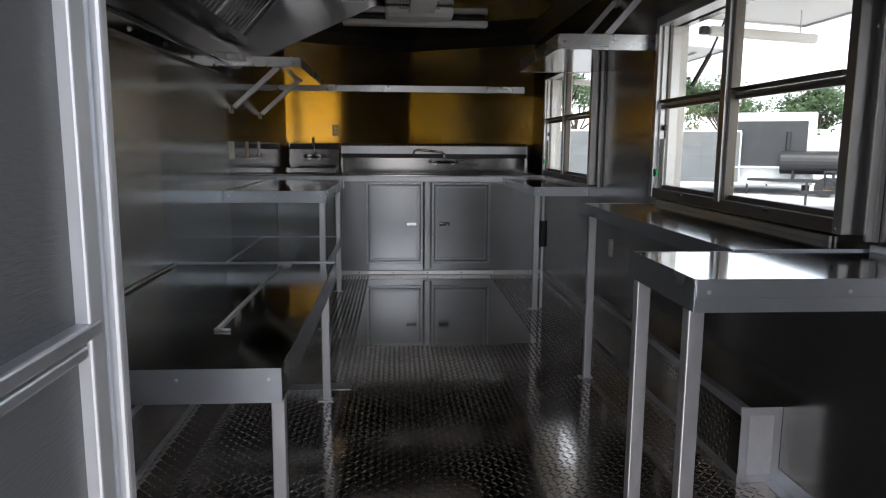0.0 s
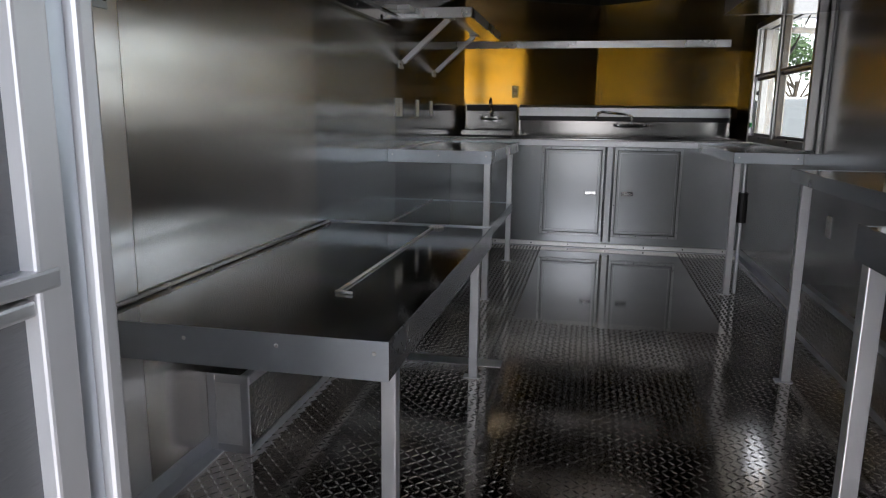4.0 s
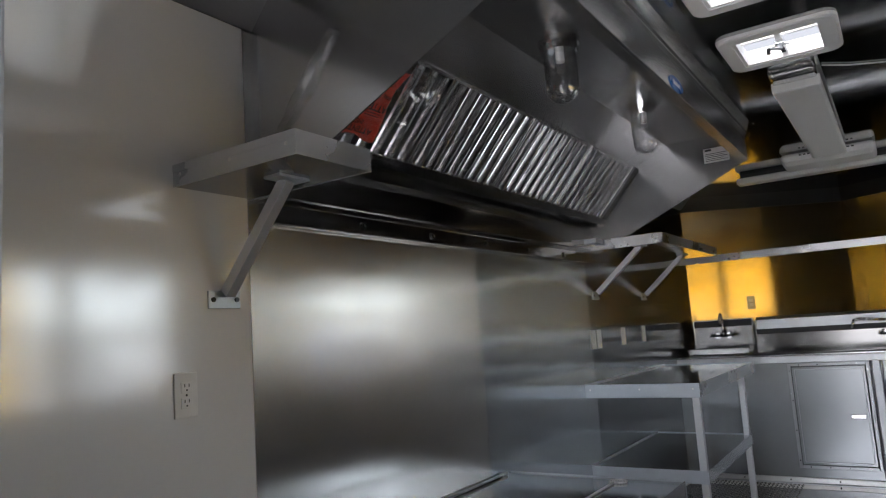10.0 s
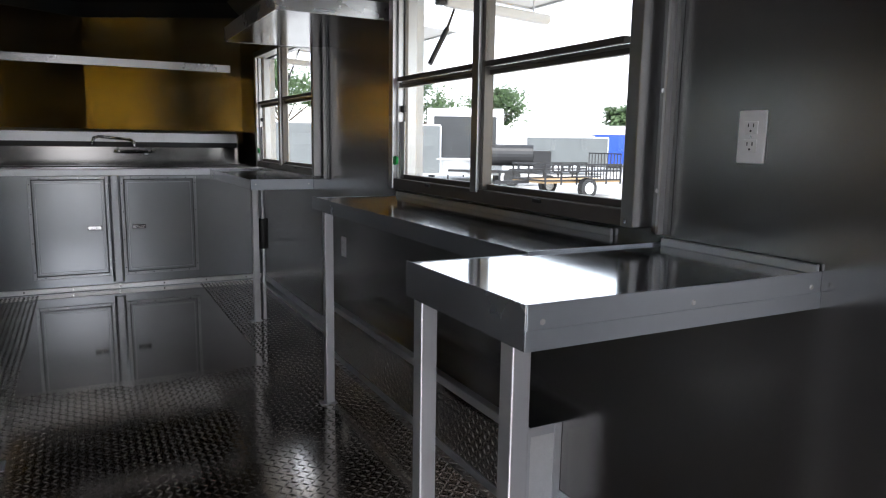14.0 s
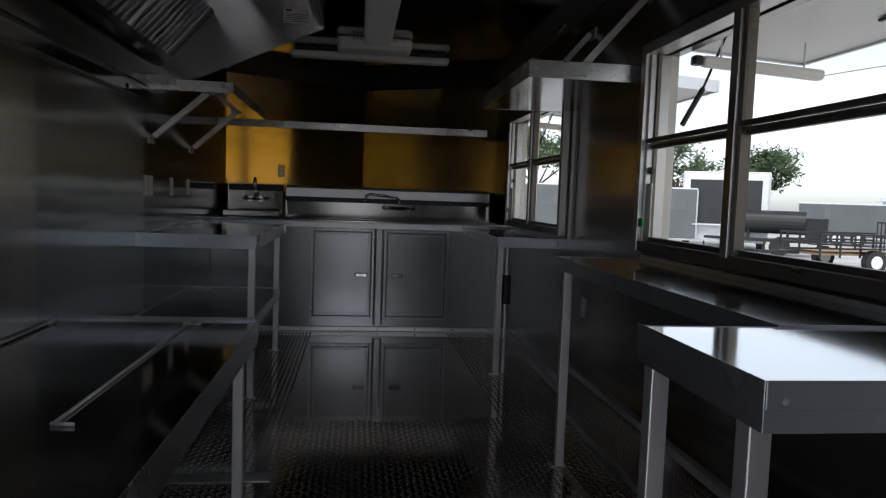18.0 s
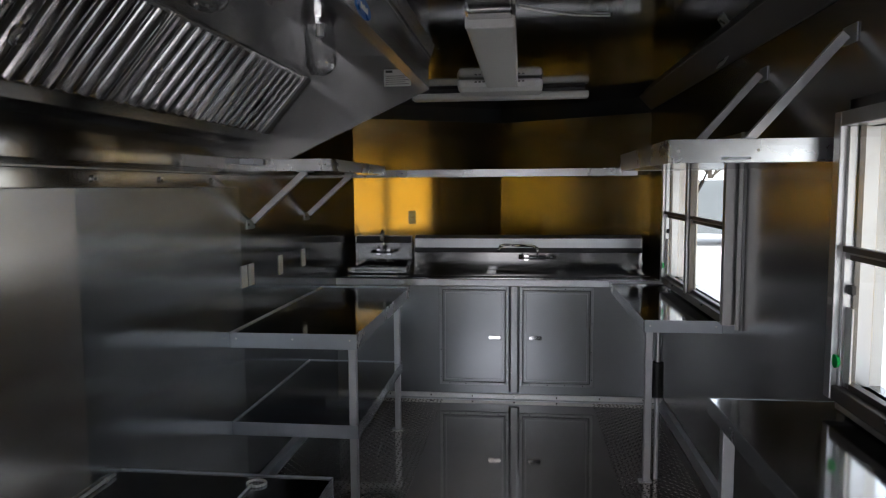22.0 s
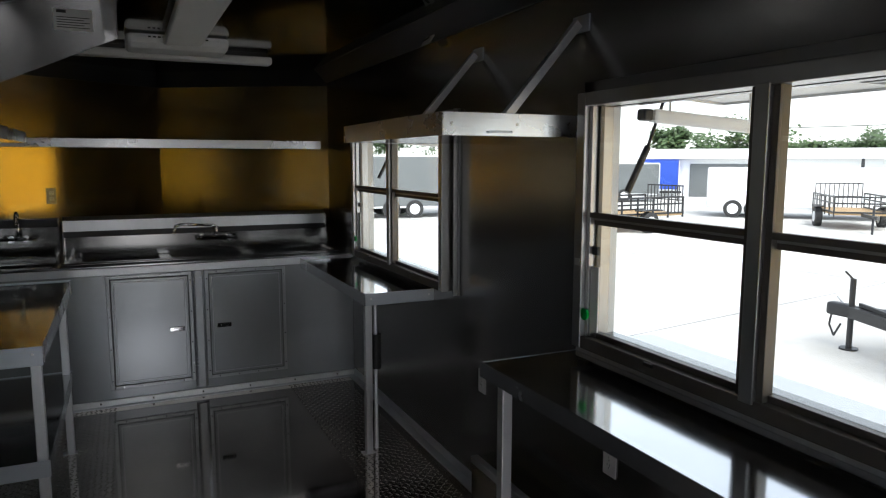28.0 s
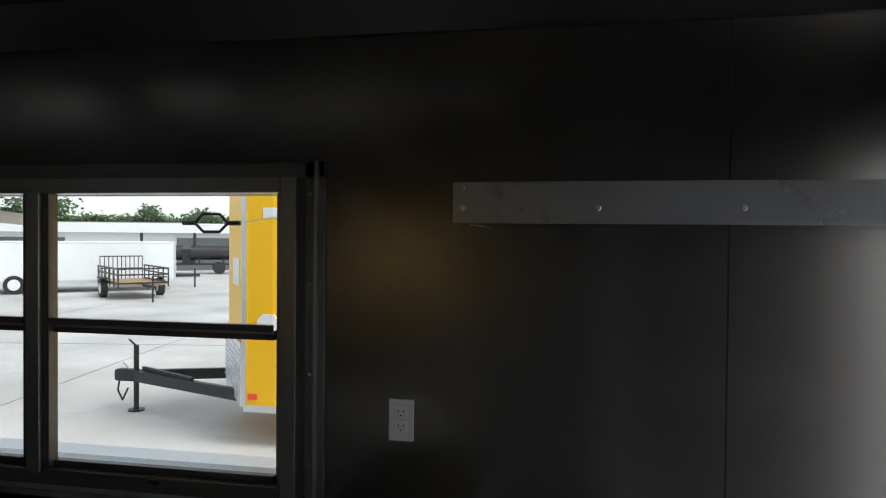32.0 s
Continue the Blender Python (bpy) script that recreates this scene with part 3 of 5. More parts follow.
rf = table("side_counter", "narrow stainless counter beside the sink", 2.08, W, 5.815, 7.29, 0.912, [(2.120, 5.90)], 0.06, 'right')
wpart("drain_pipe", rod(bmesh.new(), (2.178, 5.945, 0.0), (2.178, 5.945, 0.90), 0.012, 12), FRAME, rf)
wpart("leg_sleeve", rod(bmesh.new(), (2.178, 5.945, 0.468), (2.178, 5.945, 0.66), 0.032, 14), BLACK, rf, "black foam sleeve")
screws(lt, [(0.032, 2.686, 0.591)], 'y')
# back channels on the wall side
for ob, y0, y1 in ((rt, 2.365, 2.79), (rm, 2.98, 4.47)):
    wpart("upstand", B(W - 0.014, W - 0.003, y0, y1, 0.912, 0.932, 0.002), FRAME, ob)

pipe = thing("wall_pipe", "thin galvanised pipe clipped along the wall above the table", "pipe", (0.009, 3.5, 0.62))
wpart("tube", rod(bmesh.new(), (0.009, 2.69, 0.6225), (0.009, 4.33, 0.6225), 0.0065, 12), ROD_ALU, pipe, smooth=True)
for yy in (2.72, 3.02, 3.26, 3.56, 4.28):
    wpart("coupling", rod(bmesh.new(), (0.009, yy - 0.010, 0.6225), (0.009, yy + 0.010, 0.6225), 0.0085, 12), ROD_ALU, pipe, smooth=True)
    wpart("clip", B(0.0, 0.014, yy - 0.006, yy + 0.006, 0.6145, 0.6225), ROD_ALU, pipe)
rodt = thing("loose_rod", "thin bent aluminium rod with a looped end lying on the table", "rod", (0.515, 3.7, 0.618))
wpart("shaft", rod(bmesh.new(), (0.512, 3.095, 0.6192), (0.522, 4.30, 0.6192), 0.005, 10), ROD_ALU, rodt, smooth=True)
wpart("bent_end", rod(bmesh.new(), (0.506, 3.093, 0.6192), (0.558, 3.085, 0.6192), 0.005, 10), ROD_ALU, rodt, smooth=True)
bm = bmesh.new()
for k in range(16):
    a0, a1 = 2 * math.pi * k / 16, 2 * math.pi * (k + 1) / 16
    rod(bm, (0.535 + 0.032 * math.cos(a0), 4.315 + 0.026 * math.sin(a0), 0.6192), (0.535 + 0.032 * math.cos(a1), 4.315 + 0.026 * math.sin(a1), 0.6192), 0.005, 8)
wpart("loop_end", bm, ROD_ALU, rodt, smooth=True)

# ---- wheel housings ----


def wheel_box(name, x0, x1, y0, y1, z, sx):
    ob = thing(name, "aluminium tread plate wheel housing with angle trim", "wheel housing", ((x0 + x1) / 2, (y0 + y1) / 2, 0), group="wheel housings")
    wpart("shell", B(x0, x1, y0, y1, 0.0, z), HOUSING, ob)
    wpart("front_plate", B(x0, x1, y0 - 0.003, y0, 0.0, z), FRONT, ob, "smooth end plate lightened for doorway light")
    xf = x1 if sx > 0 else x0
    for za in (0.0, z - 0.028):
        wpart("angle_trim", B(min(xf, xf + sx * 0.004), max(xf, xf + sx * 0.004), y0 - 0.004, y1, za, za + 0.03, 0.001), FRAME, ob)
        wpart("angle_trim", B(x0, x1, y0 - 0.005, y0 - 0.001, za, za + 0.03, 0.001), FRAME, ob)
    for xa in (x0 + 0.001, x1 - 0.029):
        wpart("corner_trim", B(xa, xa + 0.028, y0 - 0.007, y0 - 0.003, 0.0, z, 0.001), FRAME, ob)
    wpart("top_trim", B(min(xf, xf - sx * 0.03), max(xf, xf - sx * 0.03), y0, y1, z, z + 0.003, 0.001), FRAME, ob)
    return ob


wheel_box("wheel_housing", 0.0, 0.15, 3.22, 5.05, 0.275, 1)
wheel_box("wheel_housing", W - 0.15, W, 3.18, 5.05, 0.285, -1)

# ---- sink cabinet ----
cab = thing("sink_cabinet", "grey aluminium sink cabinet with two closed doors", "cabinet", (1.23, 7.6, 0))
CF = 7.315
wpart("front_panel", B(0.0, W, CF, CF + 0.02, 0.0, 0.925, 0.002), CABINET, cab)
wpart("kick_trim", B(0.0, W, CF - 0.014, CF, 0.0, 0.042, 0.006), ROD_ALU, cab, "bright worn aluminium kick strip")
wpart("kick_flange", B(0.0, W, CF - 0.055, CF - 0.014, 0.0, 0.005, 0.001), FRAME, cab)
wpart("top_trim", B(0.0, W, CF - 0.010, CF, 0.874, 0.924, 0.004), FRAME, cab, "bright folded top rail")
wpart("centre_post", prism(bmesh.new(), [(1.338, CF), (1.342, CF - 0.014), (1.356, CF - 0.022), (1.400, CF - 0.022), (1.414, CF - 0.014), (1.418, CF)], 'z', 0.06, 0.874), CAB_FRAME, cab, "pale bulged post between the doors")
for x0, x1, hx in ((0.836, 1.309, 1.23), (1.447, 1.942, 1.537)):
    z0, z1 = 0.135, 0.842
    fr = 0.028
    g = 0.0045
    wpart("door_frame", B(x0 - fr, x0 - g, CF - 0.013, CF, z0 - fr, z1 + fr - 0.002, 0.003), CAB_FRAME, cab)
    wpart("door_frame", B(x1 + g, x1 + fr, CF - 0.013, CF, z0 - fr, z1 + fr - 0.002, 0.003), CAB_FRAME, cab)
    wpart("door_frame", B(x0 - g, x1 + g, CF - 0.013, CF, z0 - fr, z0 - g, 0.003), CAB_FRAME, cab)
    wpart("door_frame", B(x0 - g, x1 + g, CF - 0.013, CF, z1 + g, z1 + fr - 0.002, 0.003), CAB_FRAME, cab)
    wpart("door_gap", B(x0 - g, x1 + g, CF - 0.003, CF - 0.001, z0 - g, z1 + g), DARK, cab, "dark gap round the door")
    wpart("door", B(x0, x1, CF - 0.016, CF - 0.003, z0, z1, 0.004), CABINET, cab)
    for a in ((x0 + 0.016, x0 + 0.023, z0 + 0.016, z1 - 0.016), (x1 - 0.023, x1 - 0.016, z0 + 0.016, z1 - 0.016), (x0 + 0.023, x1 - 0.023, z0 + 0.016, z0 + 0.023), (x0 + 0.023, x1 - 0.023, z1 - 0.023, z1 - 0.016)):
        wpart("door_bead", B(a[0], a[1], CF - 0.0195, CF - 0.0155, a[2], a[3], 0.0015), CAB_FRAME, cab)
    wpart("latch", B(hx - 0.048, hx + 0.048, CF - 0.026, CF - 0.016, 0.466, 0.498, 0.005), CHROME, cab, "chrome slam latch")
    wpart("latch_pull", B(hx - 0.02, hx + 0.012, CF - 0.032, CF - 0.024, 0.474, 0.490, 0.003), CHROME, cab)
    for sx in (x0 - 0.016, x1 + 0.016):
        for k in range(4):
            sz = z0 + 0.03 + k * (z1 - z0 - 0.06) / 3
            wpart("screw", rod(bmesh.new(), (sx, CF - 0.013, sz), (sx, CF - 0.016, sz), 0.0055, 8, 0.004), CHROME, cab)
    for k in range(4):
        sx = x0 + 0.05 + k * (x1 - x0 - 0.10) / 3
        for sz in (z0 - 0.016, z1 + 0.015):
            wpart("screw", rod(bmesh.new(), (sx, CF - 0.013, sz), (sx, CF - 0.016, sz), 0.0055, 8, 0.004), CHROME, cab)
for i in range(8):
    sx = 0.1 + i * 0.32
    wpart("screw", rod(bmesh.new(), (sx, CF - 0.014, 0.022), (sx, CF - 0.018, 0.022), 0.008, 8, 0.005), CHROME, cab)
# deck around the bowls
bm = bmesh.new()
box(bm, 0.0, W, CF - 0.01, CF + 0.10, 0.925, 0.94, 0.004)
box(bm, 0.0, W, 7.760, 7.870, 0.925, 0.94, 0.002)
bowls = [(0.09, 0.50), (0.66, 1.16), (1.22, 1.72), (1.78, 2.28)]
edges = [0.0] + [v for b in bowls for v in b] + [W]
for a, b in zip(edges[0::2], edges[1::2]):
    box(bm, a, b, CF + 0.10, 7.760, 0.925, 0.94)
prism(bm, [(0.0, 7.870), (W, 7.870), (W, YN), (W / 2, YA - 0.004), (0.0, YN)], 'z', 0.925, 0.938)
wpart("deck", bm, SINK, cab, "stainless sink deck")
sink = thing("three_bowl_sink", "stainless three bowl sink with a tall backsplash", "sink", (1.47, 7.6, 0.94))


def bowl(parent, x0, x1, y0, y1, zt, depth):
    bm = bmesh.new()
    t = 0.004
    box(bm, x0, x1, y0, y1, zt - depth, zt - depth + t)
    box(bm, x0, x0 + t, y0, y1, zt - depth + t, zt)
    box(bm, x1 - t, x1, y0, y1, zt - depth + t, zt)
    box(bm, x0 + t, x1 - t, y0, y0 + t, zt - depth + t, zt)
    box(bm, x0 + t, x1 - t, y1 - t, y1, zt - depth + t, zt)
    wpart("bowl", bm, SINK, parent)
    wpart("drain", rod(bmesh.new(), ((x0 + x1) / 2, (y0 + y1) / 2, zt - depth + t), ((x0 + x1) / 2, (y0 + y1) / 2, zt - depth + t + 0.004), 0.045, 16), CHROME, parent)


for a, b in bowls[1:]:
    bowl(sink, a + 0.002, b - 0.002, CF + 0.102, 7.758, 0.943, 0.28)
wpart("rim", B(0.56, 2.39, CF + 0.03, CF + 0.075, 0.94, 0.958, 0.008), SINK, sink)
wpart("rim", B(0.56, 0.60, CF + 0.075, 7.760, 0.94, 0.958, 0.008), SINK, sink)
wpart("rim", B(2.35, 2.39, CF + 0.075, 7.760, 0.94, 0.958, 0.008), SINK, sink)
wpart("backsplash", B(0.55, 2.39, 7.795, 7.814, 0.94, 1.085, 0.003), SPLASH, sink, "brushed stainless backsplash")
# Black strip paints the dark reflected band below the ledge.
wpart("splash_dark_band", B(0.55, 2.39, 7.803, 7.814, 1.085, 1.126, 0.001), BLACK_STEEL, sink, "black strip painting the dark reflection under the ledge")
wpart("splash_ledge", prism(bmesh.new(), [(7.775, 1.125), (7.815, 1.125), (7.860, 1.21), (7.860, 1.225), (7.815, 1.225), (7.775, 1.20)], 'x', 0.55, 2.39), FRAME, sink, "bright folded ledge")
for xx in (0.545, 2.385):
    wpart("splash_return", B(xx, xx + 0.012, 7.735, 7.814, 0.958, 1.20, 0.004), SINK, sink)


def faucet(name, label, x, y, z, spout, cross=0.10):
    ob = thing(name, label, "faucet", (x, y, z))
    wpart("body", rod(bmesh.new(), (x - cross, y - 0.04, z), (x + cross, y - 0.04, z), 0.015, 12), CHROME, ob, smooth=False)
    for s in (-1, 1):
        wpart("flange", rod(bmesh.new(), (x + s * cross * 0.9, y, z), (x + s * cross * 0.9, y - 0.05, z), 0.025, 14), CHROME, ob)
        wpart("handle", rod(bmesh.new(), (x + s * (cross + 0.01), y - 0.05, z), (x + s * (cross + 0.045), y - 0.085, z + 0.005), 0.013, 10), CHROME, ob)
        wpart("handle_lever", rod(bmesh.new(), (x + s * (cross + 0.03), y - 0.08, z), (x + s * (cross + 0.02), y - 0.11, z + 0.03), 0.007, 8), CHROME, ob)
    bm = bmesh.new()
    for a, b in zip(spout[:-1], spout[1:]):
        rod(bm, a, b, 0.011, 12)
        bmesh.ops.create_uvsphere(bm, u_segments=10, v_segments=6, radius=0.011, matrix=Matrix.Translation(b))
    wpart("spout", bm, CHROME, ob, "curved chrome spout", True)
    return ob


faucet("wall_faucet", "chrome wall-mounted faucet with a swinging spout", 1.56, 7.793, 1.045,
       [(1.56, 7.750, 1.045), (1.56, 7.730, 1.13), (1.52, 7.700, 1.145), (1.30, 7.580, 1.165), (1.265, 7.560, 1.155), (1.25, 7.550, 1.11)])
hs = thing("hand_sink", "small stainless hand sink with a tall backsplash", "sink", (0.295, 7.7, 0.94))
bowl(hs, 0.092, 0.498, CF + 0.202, 7.758, 0.943, 0.16)
wpart("rim", B(0.055, 0.535, CF + 0.15, CF + 0.20, 0.94, 1.0, 0.01), SINK, hs)
wpart("rim", B(0.055, 0.09, CF + 0.20, 7.780, 0.94, 1.0, 0.01), SINK, hs)
wpart("rim", B(0.50, 0.535, CF + 0.20, 7.780, 0.94, 1.0, 0.01), SINK, hs)
wpart("backsplash", B(0.055, 0.535, 7.780, 7.805, 0.94, 1.165, 0.004), SPLASH, hs, "satin stainless splash plate")
wpart("splash_dark_band", B(0.06, 0.53, 7.790, 7.805, 1.165, 1.215, 0.002), BLACK_STEEL, hs, "dark strip below the top edge")
wpart("splash_top", B(0.055, 0.535, 7.775, 7.805, 1.215, 1.225, 0.003), SINK, hs)
for xx in (0.055, 0.525):
    wpart("splash_edge", B(xx, xx + 0.01, 7.730, 7.780, 1.0, 1.225, 0.003), SINK, hs)
faucet("gooseneck_faucet", "chrome gooseneck faucet above the hand sink", 0.295, 7.778, 1.09,
       [(0.295, 7.740, 1.09), (0.295, 7.730, 1.21), (0.295, 7.715, 1.255), (0.295, 7.680, 1.27), (0.295, 7.645, 1.25), (0.295, 7.635, 1.20)], cross=0.05)

# ---- range hood ----
HY0, HY1 = 2.93, 5.67
HX, HZ = 0.962, 2.122
hood = thing("range_hood", "long brushed stainless range hood with baffle filters", "hood", (0.46, (HY0 + HY1) / 2, H))
prof = [(0.0, H), (0.0, 1.70), (0.05, 1.70), (HX, HZ), (HX, H)]
# The far end takes the darkened copy of the steel.
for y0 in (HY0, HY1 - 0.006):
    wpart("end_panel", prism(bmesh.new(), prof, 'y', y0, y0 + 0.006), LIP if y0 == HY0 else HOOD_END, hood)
wpart("front_lip", B(HX - 0.012, HX, HY0 + 0.006, HY1 - 0.006, HZ + 0.003, 2.29, 0.003), LIP, hood)
wpart("lip_fold", B(HX - 0.05, HX - 0.012, HY0 + 0.006, HY1 - 0.006, HZ + 0.003, HZ + 0.011, 0.002), HOOD, hood)
wpart("flashing", prism(bmesh.new(), [(HX, 2.284), (HX + 0.012, 2.284), (HX + 0.03, H), (HX - 0.02, H)], 'y', HY0, HY1), HOOD, hood)
wpart("flashing", B(HX, HX + 0.01, HY0, HY1, 2.266, 2.278, 0.002), HOOD, hood)
for k in range(7):
    wpart("rivet", rod(bmesh.new(), (HX + 0.010, HY0 + 0.2 + k * 0.39, 2.306), (HX + 0.022, HY0 + 0.2 + k * 0.39, 2.303), 0.006, 8, 0.004), CHROME, hood)
wpart("inner_top", B(0.50, HX - 0.012, HY0 + 0.006, HY1 - 0.006, 2.298, 2.305), HOOD, hood)
wpart("inner_slope", prism(bmesh.new(), [(0.317, 2.202), (0.327, 2.196), (0.515, 2.298), (0.50, 2.305)], 'y', HY0 + 0.006, HY1 - 0.006), HOOD, hood)
wpart("back_panel", B(0.0, 0.008, HY0 + 0.006, HY1 - 0.006, 1.70, 2.30), SPLASH, hood)
wpart("grease_gutter", prism(bmesh.new(), [(0.008, 1.848), (0.10, 1.868), (0.105, 1.908), (0.098, 1.908), (0.094, 1.878), (0.008, 1.863)], 'y', HY0 + 0.006, HY1 - 0.006), SPLASH, hood, "folded grease gutter")
wpart("back_strip", prism(bmesh.new(), [(0.008, 1.72), (0.020, 1.72), (0.024, 1.812), (0.008, 1.812)], 'y', HY0 + 0.006, HY1 - 0.006), POLISH, hood)
wpart("service_strip", B(0.008, 0.034, HY0, HY1 - 0.12, 1.63, 1.692, 0.003), POLISH, hood)
for yy in (3.387, 3.82, 4.255, 4.68, 5.13):
    wpart("nozzle", rod(bmesh.new(), (0.034, yy, 1.660), (0.042, yy, 1.660), 0.0125, 14), CHROME, hood)
    wpart("nozzle_hole", rod(bmesh.new(), (0.042, yy, 1.660), (0.0435, yy, 1.660), 0.0055, 10), DARK, hood)
wpart("junction_plate", B(0.008, 0.10, 5.48, 5.60, 1.745, 1.775, 0.003), EDGE, hood)
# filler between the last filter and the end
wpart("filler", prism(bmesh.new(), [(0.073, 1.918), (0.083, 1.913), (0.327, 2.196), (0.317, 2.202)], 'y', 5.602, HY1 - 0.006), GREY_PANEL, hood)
wpart("filler", prism(bmesh.new(), [(0.073, 1.918), (0.083, 1.913), (0.327, 2.196), (0.317, 2.202)], 'y', HY0 + 0.006, 2.945), HOOD, hood)
badge = thing("hood_badge", "small blue oval badge on the hood lip", "badge", (HX, 4.195, 2.158))
bm = bmesh.new()
bmesh.ops.create_cone(bm, cap_ends=True, segments=24, radius1=0.055, radius2=0.055, depth=0.004, matrix=Matrix.Translation((HX + 0.002, 4.195, 2.158)) @ Matrix.Diagonal((1, 1.7, 0.52, 1)) @ Matrix.Rotation(radians(90), 4, 'Y'))
wpart("plate", bm, BLUE_TAG, badge)
for k in range(5):
    wpart("bar", B(HX + 0.004, HX + 0.0055, 4.15 + k * 0.02, 4.163 + k * 0.02, 2.150, 2.168 - 0.004 * (k % 2)), WHITE, badge)
label_ob = thing("rating_label", "silver rating label on the hood end", "label", (0.80, HY1 - 0.008, 2.19))
wpart("sheet", B(0.73, 0.87, HY1 - 0.0085, HY1 - 0.006, 2.14, 2.225), LABEL, label_ob)
wpart("mark", B(0.74, 0.775, HY1 - 0.0095, HY1 - 0.0085, 2.208, 2.220), DARK, label_ob)
for k in range(5):
    wpart("print_line", B(0.74, 0.86 - 0.02 * (k % 2), HY1 - 0.0095, HY1 - 0.0085, 2.15 + k * 0.010, 2.153 + k * 0.010), DARK, label_ob)

SL = Vector((0.25, 0, 0.283)).normalized()          # up the filter slope
NO = Vector((0.283, 0, -0.25)).normalized()         # out of the filter
F0 = Vector((0.078, 0, 1.912))
FL = 0.376


def baffle_filter(y0, y1):
    ob = thing("baffle_filter", "stainless baffle grease filter with vertical ridges", "filter", (F0.x, (y0 + y1) / 2, F0.z), group="hood filters")
    m = Matrix((SL, Vector((0, 1, 0)), NO)).transposed().to_4x4()
    m.translation = F0
    wpart("backing", B(0, FL, y0, y1, -0.012, -0.006, 0.0, m=m), DARK, ob)
    for a, b in ((y0, y0 + 0.014), (y1 - 0.014, y1)):
        wpart("side_frame", B(0, FL, a, b, -0.006, 0.012, 0.002, m=m), HOOD, ob)
    for a, b in ((0.0, 0.014), (FL - 0.014, FL)):
        wpart("end_frame", B(a, b, y0 + 0.014, y1 - 0.014, -0.006, 0.006, 0.002, m=m), HOOD, ob)
    n = 8
    for i in range(n):
        yc = y0 + 0.014 + (i + 0.5) * (y1 - y0 - 0.028) / n
        bm = bmesh.new()
        w = 0.026
        prism(bm, [(-w, -0.004)] + [(w * -math.cos(math.pi * k / 8), 0.020 * math.sin(math.pi * k / 8)) for k in range(9)][1:8] + [(w, -0.004)], 'x', 0.014, FL - 0.014)
        # profile runs in (y, z); shift to the ridge
        bmesh.ops.translate(bm, verts=bm.verts, vec=(0, yc, 0))
        bmesh.ops.transform(bm, matrix=m, verts=bm.verts)
        wpart("baffle", bm, BAFFLE, ob)
    for i in range(n):
        yc = y0 + 0.014 + (i + 0.5) * (y1 - y0 - 0.028) / n
        wpart("drip_lip", B(0.010, 0.020, yc - 0.018, yc + 0.018, 0.004, 0.016, 0.003, m=m), VENT_DARK, ob, "brown-stained lower end of a baffle")
    ring = bmesh.new()
    yc = y0 + 0.13
    for k in range(14):
        a0, a1 = 2 * math.pi * k / 14, 2 * math.pi * (k + 1) / 14
        rod(ring, m @ Vector((0.15 + 0.03 * math.cos(a0), yc + 0.03 * math.sin(a0), 0.024)), m @ Vector((0.15 + 0.03 * math.cos(a1), yc + 0.03 * math.sin(a1), 0.024)), 0.0025, 6)
    wpart("pull_ring", ring, CHROME, ob)
    return ob


for k in range(4):
    baffle_filter(2.948 + k * 0.6635, 2.948 + (k + 1) * 0.6635 - 0.004)

# red warning bag over the first filter
bag = thing("warning_bag", "crumpled clear plastic bag with a red printed warning sheet", "bag", (0.2, 3.2, 2.08))
mb = Matrix((SL, Vector((0, 1, 0)), NO)).transposed().to_4x4()
mb.translation = F0


def crumpled(u0, u1, y0, y1, lift, amp, wavy, seed, nu=22, nv=26, waist=0.0):
    bm = bmesh.new()
    grid = []
    for i in range(nu + 1):
        row = []
        for j in range(nv + 1):
            s, q = i / nu, j / nv
            u = u0 + (u1 - u0) * s
            y = y0 + (y1 - y0) * (0.5 + (q - 0.5) * (1 - waist * math.sin(math.pi * s)))
            u += wavy * math.sin(q * 9 + seed) * (1 if s in (0, 1) else 0.3)
            y += wavy * math.sin(s * 7 + seed * 2) * (1 if q in (0, 1) else 0.3)
            zz = lift + amp * (noise.noise(Vector((s * 5, q * 5, seed))) + 0.5 * noise.noise(Vector((s * 13, q * 13, seed + 4))))
            row.append(bm.verts.new(mb @ Vector((u, y, zz))))
        grid.append(row)
    for i in range(nu):
        for j in range(nv):
            bm.faces.new((grid[i][j], grid[i + 1][j], grid[i + 1][j + 1], grid[i][j + 1]))
    ex = bmesh.ops.extrude_face_region(bm, geom=bm.faces[:])
    bmesh.ops.translate(bm, verts=[v for v in ex["geom"] if isinstance(v, bmesh.types.BMVert)], vec=NO * 0.001)
    return bm


wpart("red_sheet", crumpled(0.06, 0.325, 3.085, 3.335, 0.033, 0.004, 0.008, 3.0, waist=0.16), RED, bag, "crumpled red printed sheet", True)
wpart("clear_film", crumpled(0.0, 0.345, 2.90, 3.50, 0.054, 0.009, 0.006, 7.0, 40, 60), FILM, bag, "crinkled clear plastic film", True)


def sheet_lift(u, y):
    """Height of the red sheet over the filter."""
    a, q = (u - 0.06) / 0.265, (y - 3.085) / 0.25
    return 0.033 + 0.004 * (noise.noise(Vector((a * 5, q * 5, 3.0))) + 0.5 * noise.noise(Vector((a * 13, q * 13, 7.0))))


